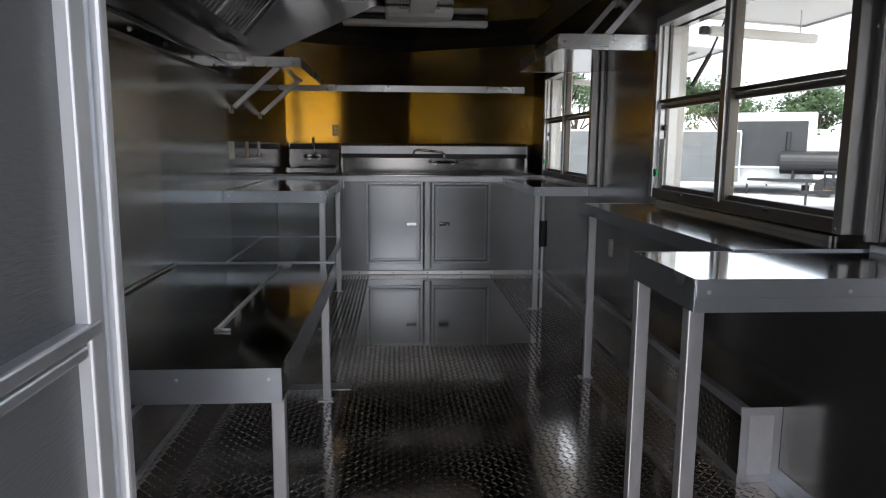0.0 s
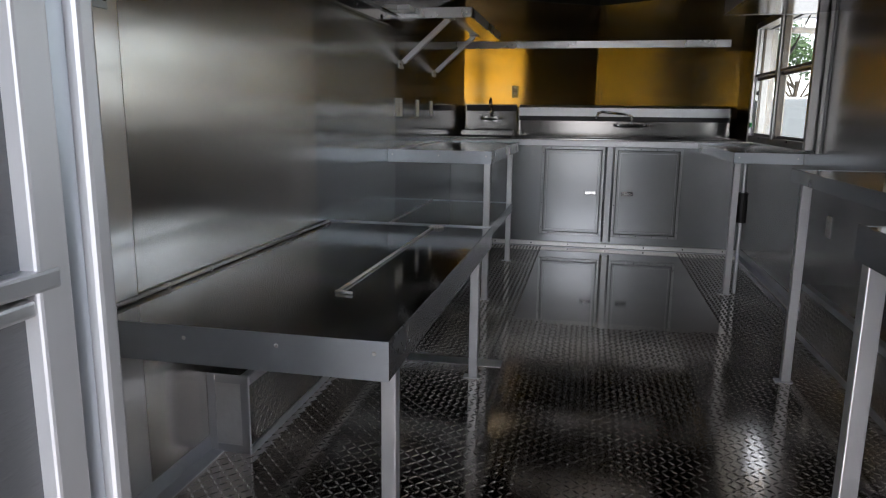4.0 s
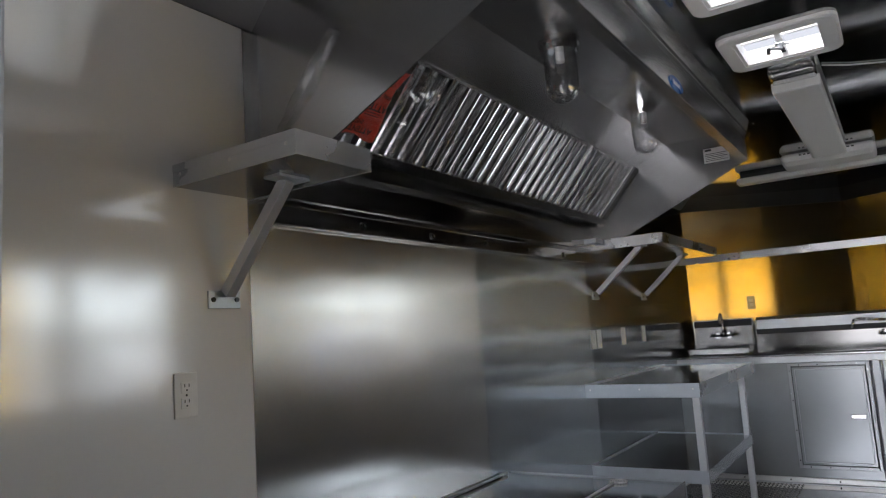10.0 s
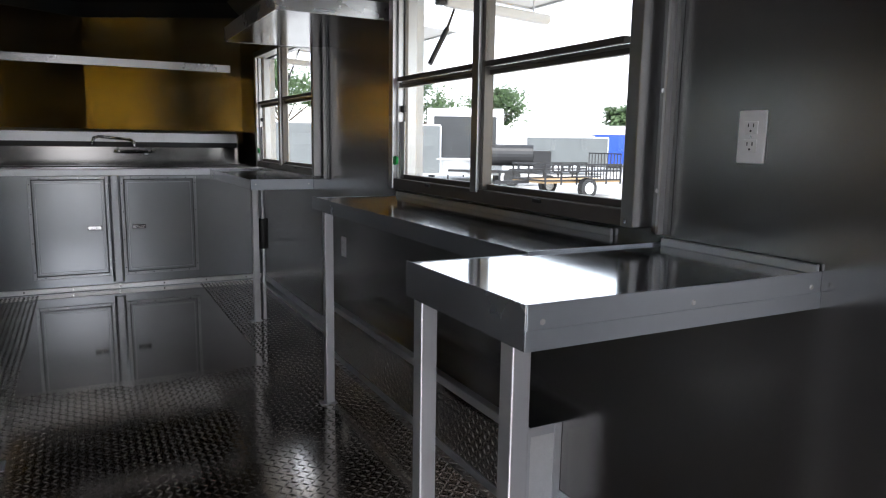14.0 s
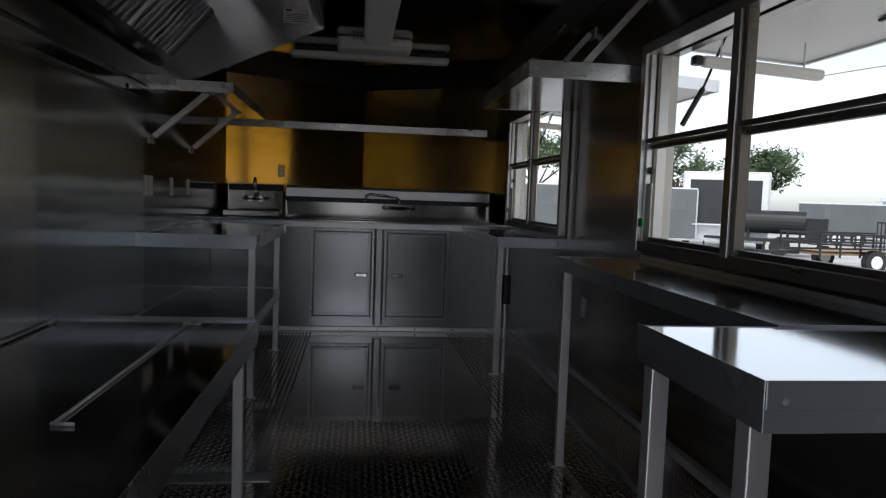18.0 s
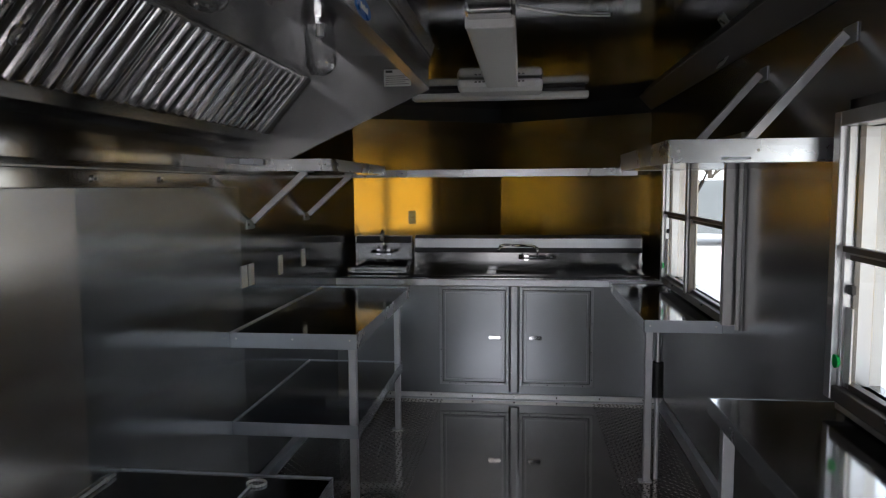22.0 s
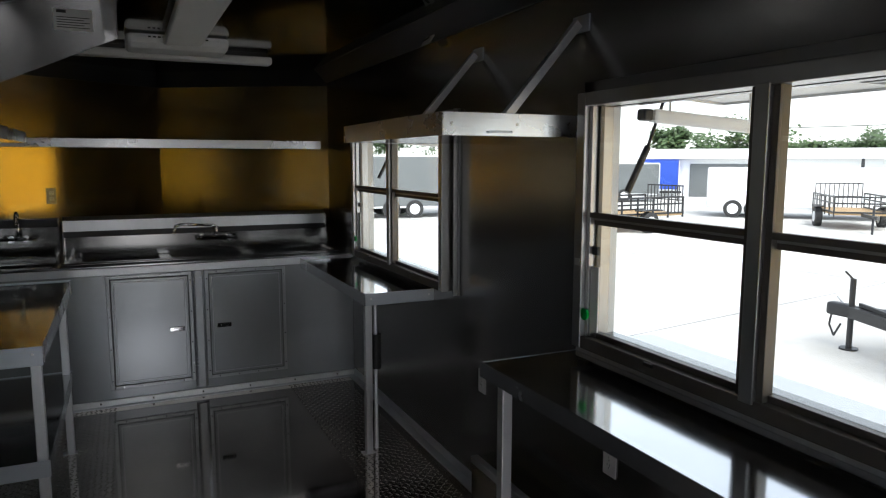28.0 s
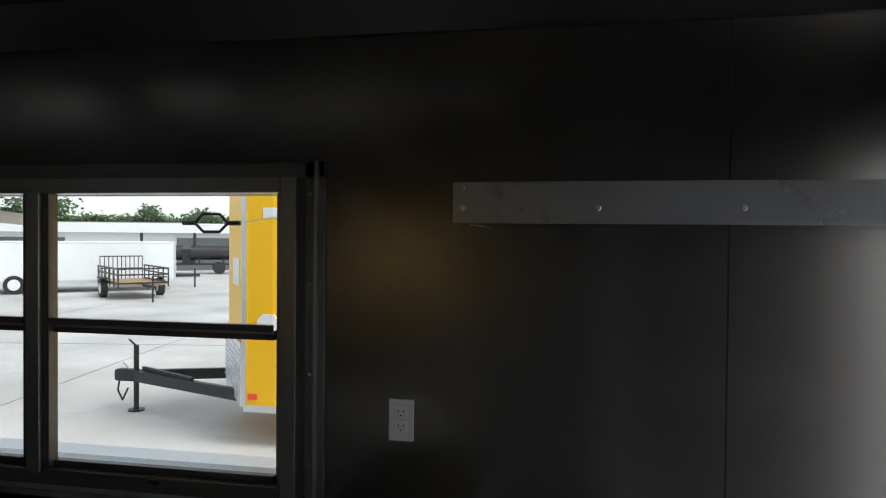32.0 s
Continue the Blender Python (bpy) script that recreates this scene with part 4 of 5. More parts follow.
def lettering(name, body, size, u, yc, mat, parent):
    """Upside-down printing that lies on the crumpled sheet."""
    cu = bpy.data.curves.new(name, 'FONT')
    cu.body = body
    cu.size = size
    cu.align_x = 'CENTER'
    cu.offset = size * 0.022
    tmp = bpy.data.objects.new(name, cu)
    scene.collection.objects.link(tmp)
    dg = bpy.context.evaluated_depsgraph_get()
    me = bpy.data.meshes.new_from_object(tmp.evaluated_get(dg))
    bpy.data.objects.remove(tmp)
    for v in me.vertices:
        uu, yy = u - v.co.y, yc - v.co.x
        v.co = mb @ Vector((uu, yy, sheet_lift(uu, yy) + 0.0045)) - parent.location
    me.materials.clear()
    me.materials.append(mat)
    ob = new(name, me)
    ob.parent = parent
    return ob


for body, u, sz, yc in (("ATTENTION", 0.188, 0.036, 3.212), ("FIRE PROTECTION", 0.228, 0.022, 3.212), ("ATTENTION", 0.098, 0.030, 3.212), ("INSTALL", 0.124, 0.025, 3.19)):
    lettering("lettering", body, sz, u, yc, DARK, bag)
for k, u in enumerate((0.146, 0.155, 0.260, 0.269, 0.278)):
    for q in range(9):
        yy = 3.130 + q * 0.019 + 0.004 * (k % 2)
        p = mb @ Vector((u, yy, sheet_lift(u, yy) + 0.0045))
        wpart("print_line", bar(bmesh.new(), p - Vector((0, 0.008, 0)), p + Vector((0, 0.008, 0)), 0.003, 0.0006, 0, NO), DARK, bag)


def hood_lamp(x, y):
    ob = thing("hood_lamp", "vapour-proof lamp with a clear glass jar", "lamp", (x, y, 2.298), group="hood lamps")
    wpart("base", rod(bmesh.new(), (x, y, 2.278), (x, y, 2.298), 0.074, 18), CHROME, ob)
    wpart("collar", rod(bmesh.new(), (x, y, 2.250), (x, y, 2.278), 0.064, 18), CHROME, ob)
    for k in range(10):
        a = 2 * math.pi * k / 10
        wpart("collar_rib", B(x + 0.064 * math.cos(a) - 0.004, x + 0.064 * math.cos(a) + 0.004, y + 0.064 * math.sin(a) - 0.004, y + 0.064 * math.sin(a) + 0.004, 2.252, 2.275), CHROME, ob)
    bm = bmesh.new()
    rings = [(0.056, 2.250), (0.060, 2.225), (0.060, 2.118), (0.056, 2.095), (0.043, 2.076), (0.022, 2.066), (0.0, 2.063)]
    prev = None
    for r, z in rings:
        cur = [bm.verts.new((x + r * math.cos(2 * math.pi * k / 20), y + r * math.sin(2 * math.pi * k / 20), z)) for k in range(20)] if r else [bm.verts.new((x, y, z))]
        if prev:
            for k in range(20):
                if len(cur) == 1:
                    bm.faces.new((prev[k], prev[(k + 1) % 20], cur[0]))
                else:
                    bm.faces.new((prev[k], prev[(k + 1) % 20], cur[(k + 1) % 20], cur[k]))
        prev = cur
    wpart("glass_jar", bm, LAMP_GLASS, ob, "clear glass jar", True)
    wpart("socket", rod(bmesh.new(), (x, y, 2.215), (x, y, 2.255), 0.016, 12), WHITE, ob)
    return ob


hood_lamp(0.66, 3.80)
hood_lamp(0.65, 4.81)

# ---- wall shelves ----


def strut(parent, a, b, w=0.03):
    wpart("strut", bar(bmesh.new(), a, b, w, w, 0.002, (0, 1, 0)), FRAME, parent)


def shelf(name, label, x0, x1, y0, y1, z0, z1, side, open_top=False):
    ob = thing(name, label, "shelf", ((x0 + x1) / 2, (y0 + y1) / 2, z0))
    e = 0.003
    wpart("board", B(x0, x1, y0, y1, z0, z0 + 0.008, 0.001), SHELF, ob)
    wpart("edge_lip", B(x0, x1, y0 - e, y0, z0 - 0.002, z1, 0.001), SHELF_LIP, ob, "bright aluminium lip")
    wpart("edge_lip", B(x0, x1, y1, y1 + e, z0 - 0.002, z1, 0.001), SHELF_LIP, ob)
    wpart("lip_fold", B(x0, x1, y0 - e - 0.0015, y0 - e, z1 - 0.022, z1, 0.0005), SHELF_LIP, ob)
    xf = x1 if side == 'left' else x0
    s = 1 if side == 'left' else -1
    wpart("edge_lip", B(min(xf, xf + s * e), max(xf, xf + s * e), y0 - e, y1 + e, z0 - 0.002, z1, 0.001), SHELF_LIP, ob)
    n = max(2, int((x1 - x0) / 0.22) + 1)
    screws(ob, [(x0 + 0.03 + i * (x1 - x0 - 0.06) / (n - 1), y0 - e, (z0 + z1) / 2) for i in range(n)], 'y')
    return ob


def under_bracket(ob, x_wall, y, z_foot, x_arm, z_arm, s):
    strut(ob, (x_wall + s * 0.02, y, z_foot + 0.02), (x_arm, y, z_arm - 0.006), 0.032)
    wpart("wall_plate", B(min(x_wall, x_wall + s * 0.006), max(x_wall, x_wall + s * 0.006), y - 0.055, y + 0.055, z_foot - 0.02, z_foot + 0.03, 0.002), EDGE, ob)
    wpart("top_plate", B(x_arm - 0.03, x_arm + 0.03, y - 0.055, y + 0.055, z_arm - 0.008, z_arm, 0.002), EDGE, ob)
    for d in (-0.04, 0.04):
        wpart("bolt", rod(bmesh.new(), (x_wall + s * 0.006, y + d, z_foot + 0.005), (x_wall + s * 0.011, y + d, z_foot + 0.005), 0.007, 8), BLACK_STEEL, ob)


s1 = shelf("wall_shelf", "short aluminium wall shelf on one bracket", 0.0, 0.46, 2.648, 2.915, 1.703, 1.762, 'left')
under_bracket(s1, 0.0, 2.80, 1.395, 0.27, 1.703, 1)
s2 = shelf("wall_shelf", "long aluminium wall shelf on two brackets", 0.0, 0.455, 5.62, 7.05, 1.715, 1.775, 'left')
for yy in (5.643, 6.611):
    under_bracket(s2, 0.0, yy, 1.43, 0.31, 1.715, 1)
s3 = shelf("hanging_shelf", "aluminium shelf hung from diagonal braces", 1.915, W, 4.475, 5.60, 1.70, 1.775, 'right')
for yy in (4.50, 5.30):
    strut(s3, (W - 0.02, yy, 2.10), (2.13, yy, 1.725), 0.03)
    wpart("wall_plate", B(W - 0.006, W, yy - 0.05, yy + 0.05, 2.07, 2.13, 0.002), EDGE, s3)
    wpart("foot_plate", B(2.08, 2.17, yy - 0.04, yy + 0.04, 1.708, 1.716, 0.002), EDGE, s3)
s4 = shelf("rear_shelf", "short aluminium shelf in the rear corner", 1.89, W, 1.05, 2.31, 1.712, 1.785, 'right')
screws(s4, [(1.887, 2.295 - 0.24 * i, 1.738) for i in range(5)], 'x')
s5 = thing("nose_shelf", "wide stainless shelf across the wedge nose", "shelf", (W / 2, 7.7, 1.71))
NSY = 7.52
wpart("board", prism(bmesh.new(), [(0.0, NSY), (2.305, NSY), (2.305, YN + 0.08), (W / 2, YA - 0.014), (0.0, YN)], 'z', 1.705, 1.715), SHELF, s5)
wpart("edge_lip", B(0.0, 2.305, NSY - 0.004, NSY, 1.70, 1.76, 0.002), SHELF_LIP, s5, "bright folded lip")

# ---- electrical plates ----


def outlet(at, face, label, narrow=False, gang=True):
    """face: the wall it sits on, 'left', 'right' or 'nose'."""
    ob = thing("outlet", label, "outlet", at, group="outlets")
    w, h, d = (0.026 if narrow else 0.035), 0.0575, 0.006
    def put(name, bm, mat, lab=""):
        if face == 'right':
            bmesh.ops.scale(bm, vec=(-1, 1, 1), verts=bm.verts)
            bmesh.ops.reverse_faces(bm, faces=bm.faces[:])
        if face == 'nose':
            bmesh.ops.transform(bm, matrix=Matrix.Rotation(-math.atan2(W / 2, YA - YN), 4, 'Z'), verts=bm.verts)
        return part(name, bm, mat, ob, lab)
    put("plate", B(0, d, -w, w, -h, h, 0.002), CASING if face == 'nose' else WHITE)
    if gang:
        for s in (-1, 1):
            put("receptacle", B(d, d + 0.0025, -0.017, 0.017, s * 0.02 - 0.014, s * 0.02 + 0.014, 0.001), WHITE)
            for yy in (-0.0065, 0.0065):
                put("slot", B(d + 0.0025, d + 0.003, yy - 0.0013, yy + 0.0013, s * 0.02 + 0.001, s * 0.02 + 0.009), DARK)
            put("slot", rod(bmesh.new(), (d + 0.0025, 0, s * 0.02 - 0.007), (d + 0.003, 0, s * 0.02 - 0.007), 0.0026, 8), DARK)
        put("screw", rod(bmesh.new(), (d, 0, 0), (d + 0.001, 0, 0), 0.003, 8), CHROME)
    else:
        put("rocker", B(d, d + 0.004, -0.012, 0.012, -0.03, 0.03, 0.001), WHITE)
    return ob


for y, z in ((2.668, 1.15), (2.249, 0.498)):
    outlet((0.0, y, z), 'left', "white duplex outlet on the pale wall panel")
for y in (5.54, 5.632, 6.08, 6.515):
    outlet((0.0, y, 1.168), 'left', "white switch plate above the prep table", gang=False)
for y, z in ((2.552, 1.186), (1.982, 0.52), (4.264, 0.56), (5.232, 0.562)):
    outlet((W, y, z), 'right', "white duplex outlet on the window wall")
outlet((0.46, nose_y(0.46), 1.355), 'nose', "small outlet with a steel plate on the nose panel")
clip = thing("wall_clip", "small pale metal clip with a hook high on the wall", "clip", (W - 0.02, 5.79, 2.25))
wpart("plate", bar(bmesh.new(), (W - 0.03, 5.735, 2.258), (W - 0.03, 5.845, 2.258), 0.006, 0.10, 0.002, (0.66, 0, 1)), LABEL, clip)
wpart("hook", bar(bmesh.new(), (W - 0.036, 5.79, 2.255), (W - 0.065, 5.79, 2.235), 0.02, 0.006, 0.002), BLACK_STEEL, clip)

# ---- ceiling fixtures ----


def ring(x0, x1, y0, y1, r, f, z0, z1):
    """A flat frame with rounded outer corners, softened at its lower edge."""
    bm = bmesh.new()
    loops = []
    for inset, z, rr in ((0.0, z1, r), (0.002, z0 + 0.006, r), (0.010, z0, r * 0.9), (f, z0, 0.012), (f, z1, 0.012)):
        pts = []
        for cx, cy, a0 in ((x1 - inset - rr, y1 - inset - rr, 0), (x0 + inset + rr, y1 - inset - rr, 90), (x0 + inset + rr, y0 + inset + rr, 180), (x1 - inset - rr, y0 + inset + rr, 270)):
            for k in range(6):
                a = radians(a0 + 18 * k)
                pts.append(bm.verts.new((cx + rr * math.cos(a), cy + rr * math.sin(a), z)))
        loops.append(pts)
    n = len(loops[0])
    for la, lb in zip(loops, loops[1:] + loops[:1]):
        for k in range(n):
            bm.faces.new((la[k], la[(k + 1) % n], lb[(k + 1) % n], lb[k]))
    bmesh.ops.recalc_face_normals(bm, faces=bm.faces[:])
    return bm


def roof_vent(y):
    ob = thing("roof_vent", "white framed roof vent with a clear lid", "vent", (VX + VSZ / 2, y + VSZ / 2, H), group="roof vents")
    x0, x1, y0, y1 = VX, VX + VSZ, y, y + VSZ
    f = 0.058
    wpart("frame", ring(x0, x1, y0, y1, 0.05, f, H - 0.018, H), WHITE, ob, "white plastic frame with rounded corners")
    g = 0.012
    for a in ((x0 + f, x1 - f, y0 + f, y0 + f + g), (x0 + f, x1 - f, y1 - f - g, y1 - f), (x0 + f, x0 + f + g, y0 + f + g, y1 - f - g), (x1 - f - g, x1 - f, y0 + f + g, y1 - f - g)):
        wpart("collar", B(*a, H - 0.012, H + 0.05), WHITE, ob)
    xm = (x0 + x1) / 2
    wpart("crossbar", B(xm - 0.012, xm + 0.012, y0 + f + g, y1 - f - g, H + 0.005, H + 0.02, 0.003), WHITE, ob)
    wpart("crossbar", B(x0 + f + g, x1 - f - g, (y0 + y1) / 2 - 0.006, (y0 + y1) / 2 + 0.006, H + 0.03, H + 0.04, 0.002), WHITE, ob)
    yc = (y0 + y1) / 2
    wpart("lift_arm", B(xm - 0.009, xm + 0.009, yc - 0.005, y1 - f - g, H - 0.004, H + 0.004, 0.002), CHROME, ob, "bright steel lift arm")
    wpart("arm_bracket", B(xm - 0.02, xm + 0.02, yc - 0.03, yc - 0.004, H - 0.012, H + 0.006, 0.004), CHROME, ob)
    wpart("crank", rod(bmesh.new(), (xm, yc - 0.02, H - 0.012), (xm, yc - 0.022, H - 0.034), 0.009, 12), FRAME, ob)
    wpart("crank_handle", rod(bmesh.new(), (xm, yc - 0.022, H - 0.032), (xm - 0.035, yc - 0.085, H - 0.044), 0.005, 8), FRAME, ob)
    wpart("crank_knob", rod(bmesh.new(), (xm - 0.035, yc - 0.085, H - 0.044), (xm - 0.036, yc - 0.087, H - 0.066), 0.007, 10), BLACK_STEEL, ob)
    for d in (-1, 1):
        wpart("wing", bar(bmesh.new(), (xm, yc - 0.018, H - 0.016), (xm + d * 0.035, yc - 0.010, H - 0.014), 0.008, 0.006, 0.002), FRAME, ob)
    lid = wpart("lid", B(x0 + 0.03, x1 - 0.03, y0 + 0.03, y1 - 0.03, H + 0.05, H + 0.056), OPAL, ob, "translucent white lid")
    lid.visible_shadow = False
    return ob


for y in VY:
    roof_vent(y)


def batten(name, label, x0, x1, y0, y1, z0):
    ob = thing(name, label, "light", ((x0 + x1) / 2, (y0 + y1) / 2, H), group="ceiling lights")
    wpart("tray", B(x0 + 0.02, x1 - 0.02, y0 + 0.02, y1 - 0.02, z0 + 0.045, H, 0.003), WHITE, ob)
    wpart("diffuser", B(x0, x1, y0, y1, z0, z0 + 0.045, 0.012), DIFFUSER, ob, "unlit opal diffuser")
    for a, b in (((x0, x1, y0 - 0.012, y0), None), ((x0, x1, y1, y1 + 0.012), None)):
        wpart("end_cap", B(*a, z0 - 0.002, z0 + 0.05, 0.006), WHITE, ob)
    return ob


batten("ceiling_light", "long white unlit ceiling light", 1.19, 1.41, 2.42, 3.50, 2.27)
batten("ceiling_light", "long white unlit ceiling light", 1.20, 1.405, 5.02, 6.76, 2.272)
clear = thing("ceiling_bracket", "clear plastic bracket on the ceiling beside the light", "bracket", (1.30, 4.92, H))
wpart("block", B(1.21, 1.395, 4.85, 4.995, H - 0.04, H, 0.01), LAMP_GLASS, clear)
cable = thing("ceiling_cable", "pale cable lying along the ceiling beside the light", "cable", (1.6, 5.2, H))
bm = bmesh.new()
run = [(1.42, 4.95, H - 0.005), (1.52, 5.04, H - 0.005), (1.66, 5.12, H - 0.005), (1.80, 5.15, H - 0.005)]
for a, b in zip(run[:-1], run[1:]):
    rod(bm, a, b, 0.0035, 8)
wpart("sheath", bm, WHITE, cable)
unit = thing("ceiling_unit", "rounded white ceiling unit with slots", "ceiling unit", (1.285, 6.97, H))
bm = bmesh.new()
pr = [(6.77, 2.315), (6.79, 2.285), (6.85, 2.262), (7.05, 2.258), (7.12, 2.272), (7.14, 2.295), (7.14, 2.32), (7.09, H), (6.81, H), (6.77, 2.33)]
prism(bm, pr, 'x', 1.0, 1.57)
bmesh.ops.bevel(bm, geom=[e for e in bm.edges if abs(e.verts[0].co.x - e.verts[1].co.x) < 1e-6], offset=0.03, segments=3, profile=0.5, affect='EDGES')
wpart("housing", bm, WHITE, unit)
for k in range(13):
    wpart("slot", B(1.12 + k * 0.026, 1.135 + k * 0.026, 6.767, 6.773, 2.312, 2.32), DARK, unit)
for xx in (1.245, 1.315):
    wpart("mark", prism(bmesh.new(), [(xx - 0.014, 2.300), (xx + 0.014, 2.300), (xx, 2.283)], 'y', 6.775, 6.785), DARK, unit)
cross = thing("strip_light", "long white fluorescent strip across the nose", "light", (1.265, 7.31, H))
wpart("tray", B(0.65, 1.885, 7.27, 7.35, 2.31, H, 0.003), BLACK_STEEL, cross)
wpart("tube_cover", B(0.62, 1.912, 7.25, 7.37, 2.262, 2.312, 0.014), DIFFUSER, cross, "unlit opal cover")

# ---- yard ----


def wheel(parent, x, y, r, w, axis='x'):
    d = Vector((w / 2, 0, 0)) if axis == 'x' else Vector((0, w / 2, 0))
    c = Vector((x, y, GROUND + r))
    tyre = wpart("wheel", rod(bmesh.new(), c - d, c + d, r, 22), TYRE, parent)
    off = tyre.parent.location
    bm = rod(bmesh.new(), c - d * 1.06, c + d * 1.06, r * 0.58, 18)
    bmesh.ops.translate(bm, verts=bm.verts, vec=-off)
    part("rim", bm, TRAILER_WHITE, tyre, "white rim")


# yellow cargo trailer beside the windows
YX0, YX1, YY0, YY1, YZ0, YZ1 = 7.3, 9.5, -2.1, 5.45, -0.10, 2.35
xm = (YX0 + YX1) / 2
yt = thing("cargo_trailer", "yellow enclosed cargo trailer with a wedge nose", "trailer", (xm, 2.4, GROUND))
wpart("body", prism(bmesh.new(), [(YX0, YY0), (YX1, YY0), (YX1, YY1), (xm, YY1 + 0.75), (YX0, YY1)], 'z', YZ0, YZ1), YELLOW, yt)
wpart("corner_trim", B(YX0 - 0.02, YX0 + 0.03, YY1 - 0.03, YY1 + 0.02, YZ0, YZ1, 0.004), FRAME, yt)
wpart("bottom_rail", B(YX0 - 0.012, YX0, YY0, YY1, YZ0 - 0.05, YZ0 + 0.02, 0.003), FRAME, yt)
wpart("roof_trim", B(YX0 - 0.012, YX0 + 0.02, YY0, YY1, YZ1 - 0.03, YZ1 + 0.05, 0.003), FRAME, yt)
wpart("stone_guard", prism(bmesh.new(), [(YX0 - 0.004, YY1 + 0.01), (xm, YY1 + 0.76), (xm, YY1 + 0.79), (YX0 - 0.004, YY1 + 0.04)], 'z', YZ0, 0.55), BRIGHT_PLATE, yt, "bright tread plate stone guard")
for k in range(9):
    zz = 0.02 + k * 0.058
    wpart("guard_rib", bar(bmesh.new(), (YX0 - 0.006, YY1 + 0.045, zz), (xm, YY1 + 0.797, zz), 0.012, 0.014, 0), FRAME, yt)
wpart("nose_sticker", bar(bmesh.new(), (YX0 + 0.30, YY1 + 0.207, 1.28), (YX0 + 0.75, YY1 + 0.514, 1.28), 0.006, 0.30, 0), WHITE, yt, "pale sticker on the nose")
wpart("marker_label", B(YX0 - 0.006, YX0, 5.06, 5.24, 1.86, 1.97, 0.002), WHITE, yt, "white label near the roof")
wpart("vent_cover", prism(bmesh.new(), [(5.06, 0.69), (5.29, 0.69), (5.29, 0.81), (5.24, 0.87), (5.11, 0.87), (5.06, 0.81)], 'x', YX0 - 0.03, YX0), WHITE, yt, "white plastic vent cover")
wpart("reflector", B(YX0 - 0.012, YX0, 5.30, 5.40, -0.02, 0.04, 0.003), RED, yt, "red side reflector")
for k in range(14):
    wpart("rivet", rod(bmesh.new(), (YX0 - 0.02, YY1 - 0.01, -0.05 + k * 0.175), (YX0 - 0.026, YY1 - 0.01, -0.05 + k * 0.175), 0.012, 8), FRAME, yt)
for sx in (-0.75, 0.75):
    wpart("tongue_rail", bar(bmesh.new(), (xm + sx, YY1 + 0.1, -0.08), (xm, 7.52, -0.08), 0.07, 0.13), BLACK_STEEL, yt)
wpart("tongue_brace", bar(bmesh.new(), (xm - 0.4, 6.45, 0.0), (xm, 7.35, 0.02), 0.04, 0.04), BLACK_STEEL, yt)
wpart("coupler", B(xm - 0.07, xm + 0.07, 7.42, 7.72, -0.15, 0.0, 0.03), BLACK_STEEL, yt)
wpart("coupler_latch", rod(bmesh.new(), (xm, 7.55, 0.0), (xm - 0.02, 7.62, 0.08), 0.014, 8), FRAME, yt)
wpart("jack", rod(bmesh.new(), (xm, 7.45, GROUND + 0.02), (xm, 7.45, 0.30), 0.032, 12), BLACK_STEEL, yt)
wpart("jack_foot", rod(bmesh.new(), (xm, 7.45, GROUND), (xm, 7.45, GROUND + 0.02), 0.10, 14), BLACK_STEEL, yt)
wpart("jack_crank", rod(bmesh.new(), (xm, 7.45, 0.29), (xm - 0.05, 7.52, 0.38), 0.012, 8), BLACK_STEEL, yt)
wpart("plate", bar(bmesh.new(), (xm - 0.40, 6.48, -0.07), (xm - 0.29, 6.72, -0.07), 0.004, 0.06, 0), WHITE, yt, "white sticker on the tongue")
bm = bmesh.new()
links = [(xm + 0.03, 7.7, -0.1), (xm + 0.1, 7.78, -0.3), (xm + 0.08, 7.7, -0.42), (xm + 0.02, 7.58, -0.25)]
for a, b in zip(links[:-1], links[1:]):
    rod(bm, a, b, 0.012, 6)
wpart("safety_chain", bm, BLACK_STEEL, yt)
for yy in (0.2, 1.1):
    for xx in (YX0 + 0.1, YX1 - 0.1):
        wheel(yt, xx, yy, 0.34, 0.22)


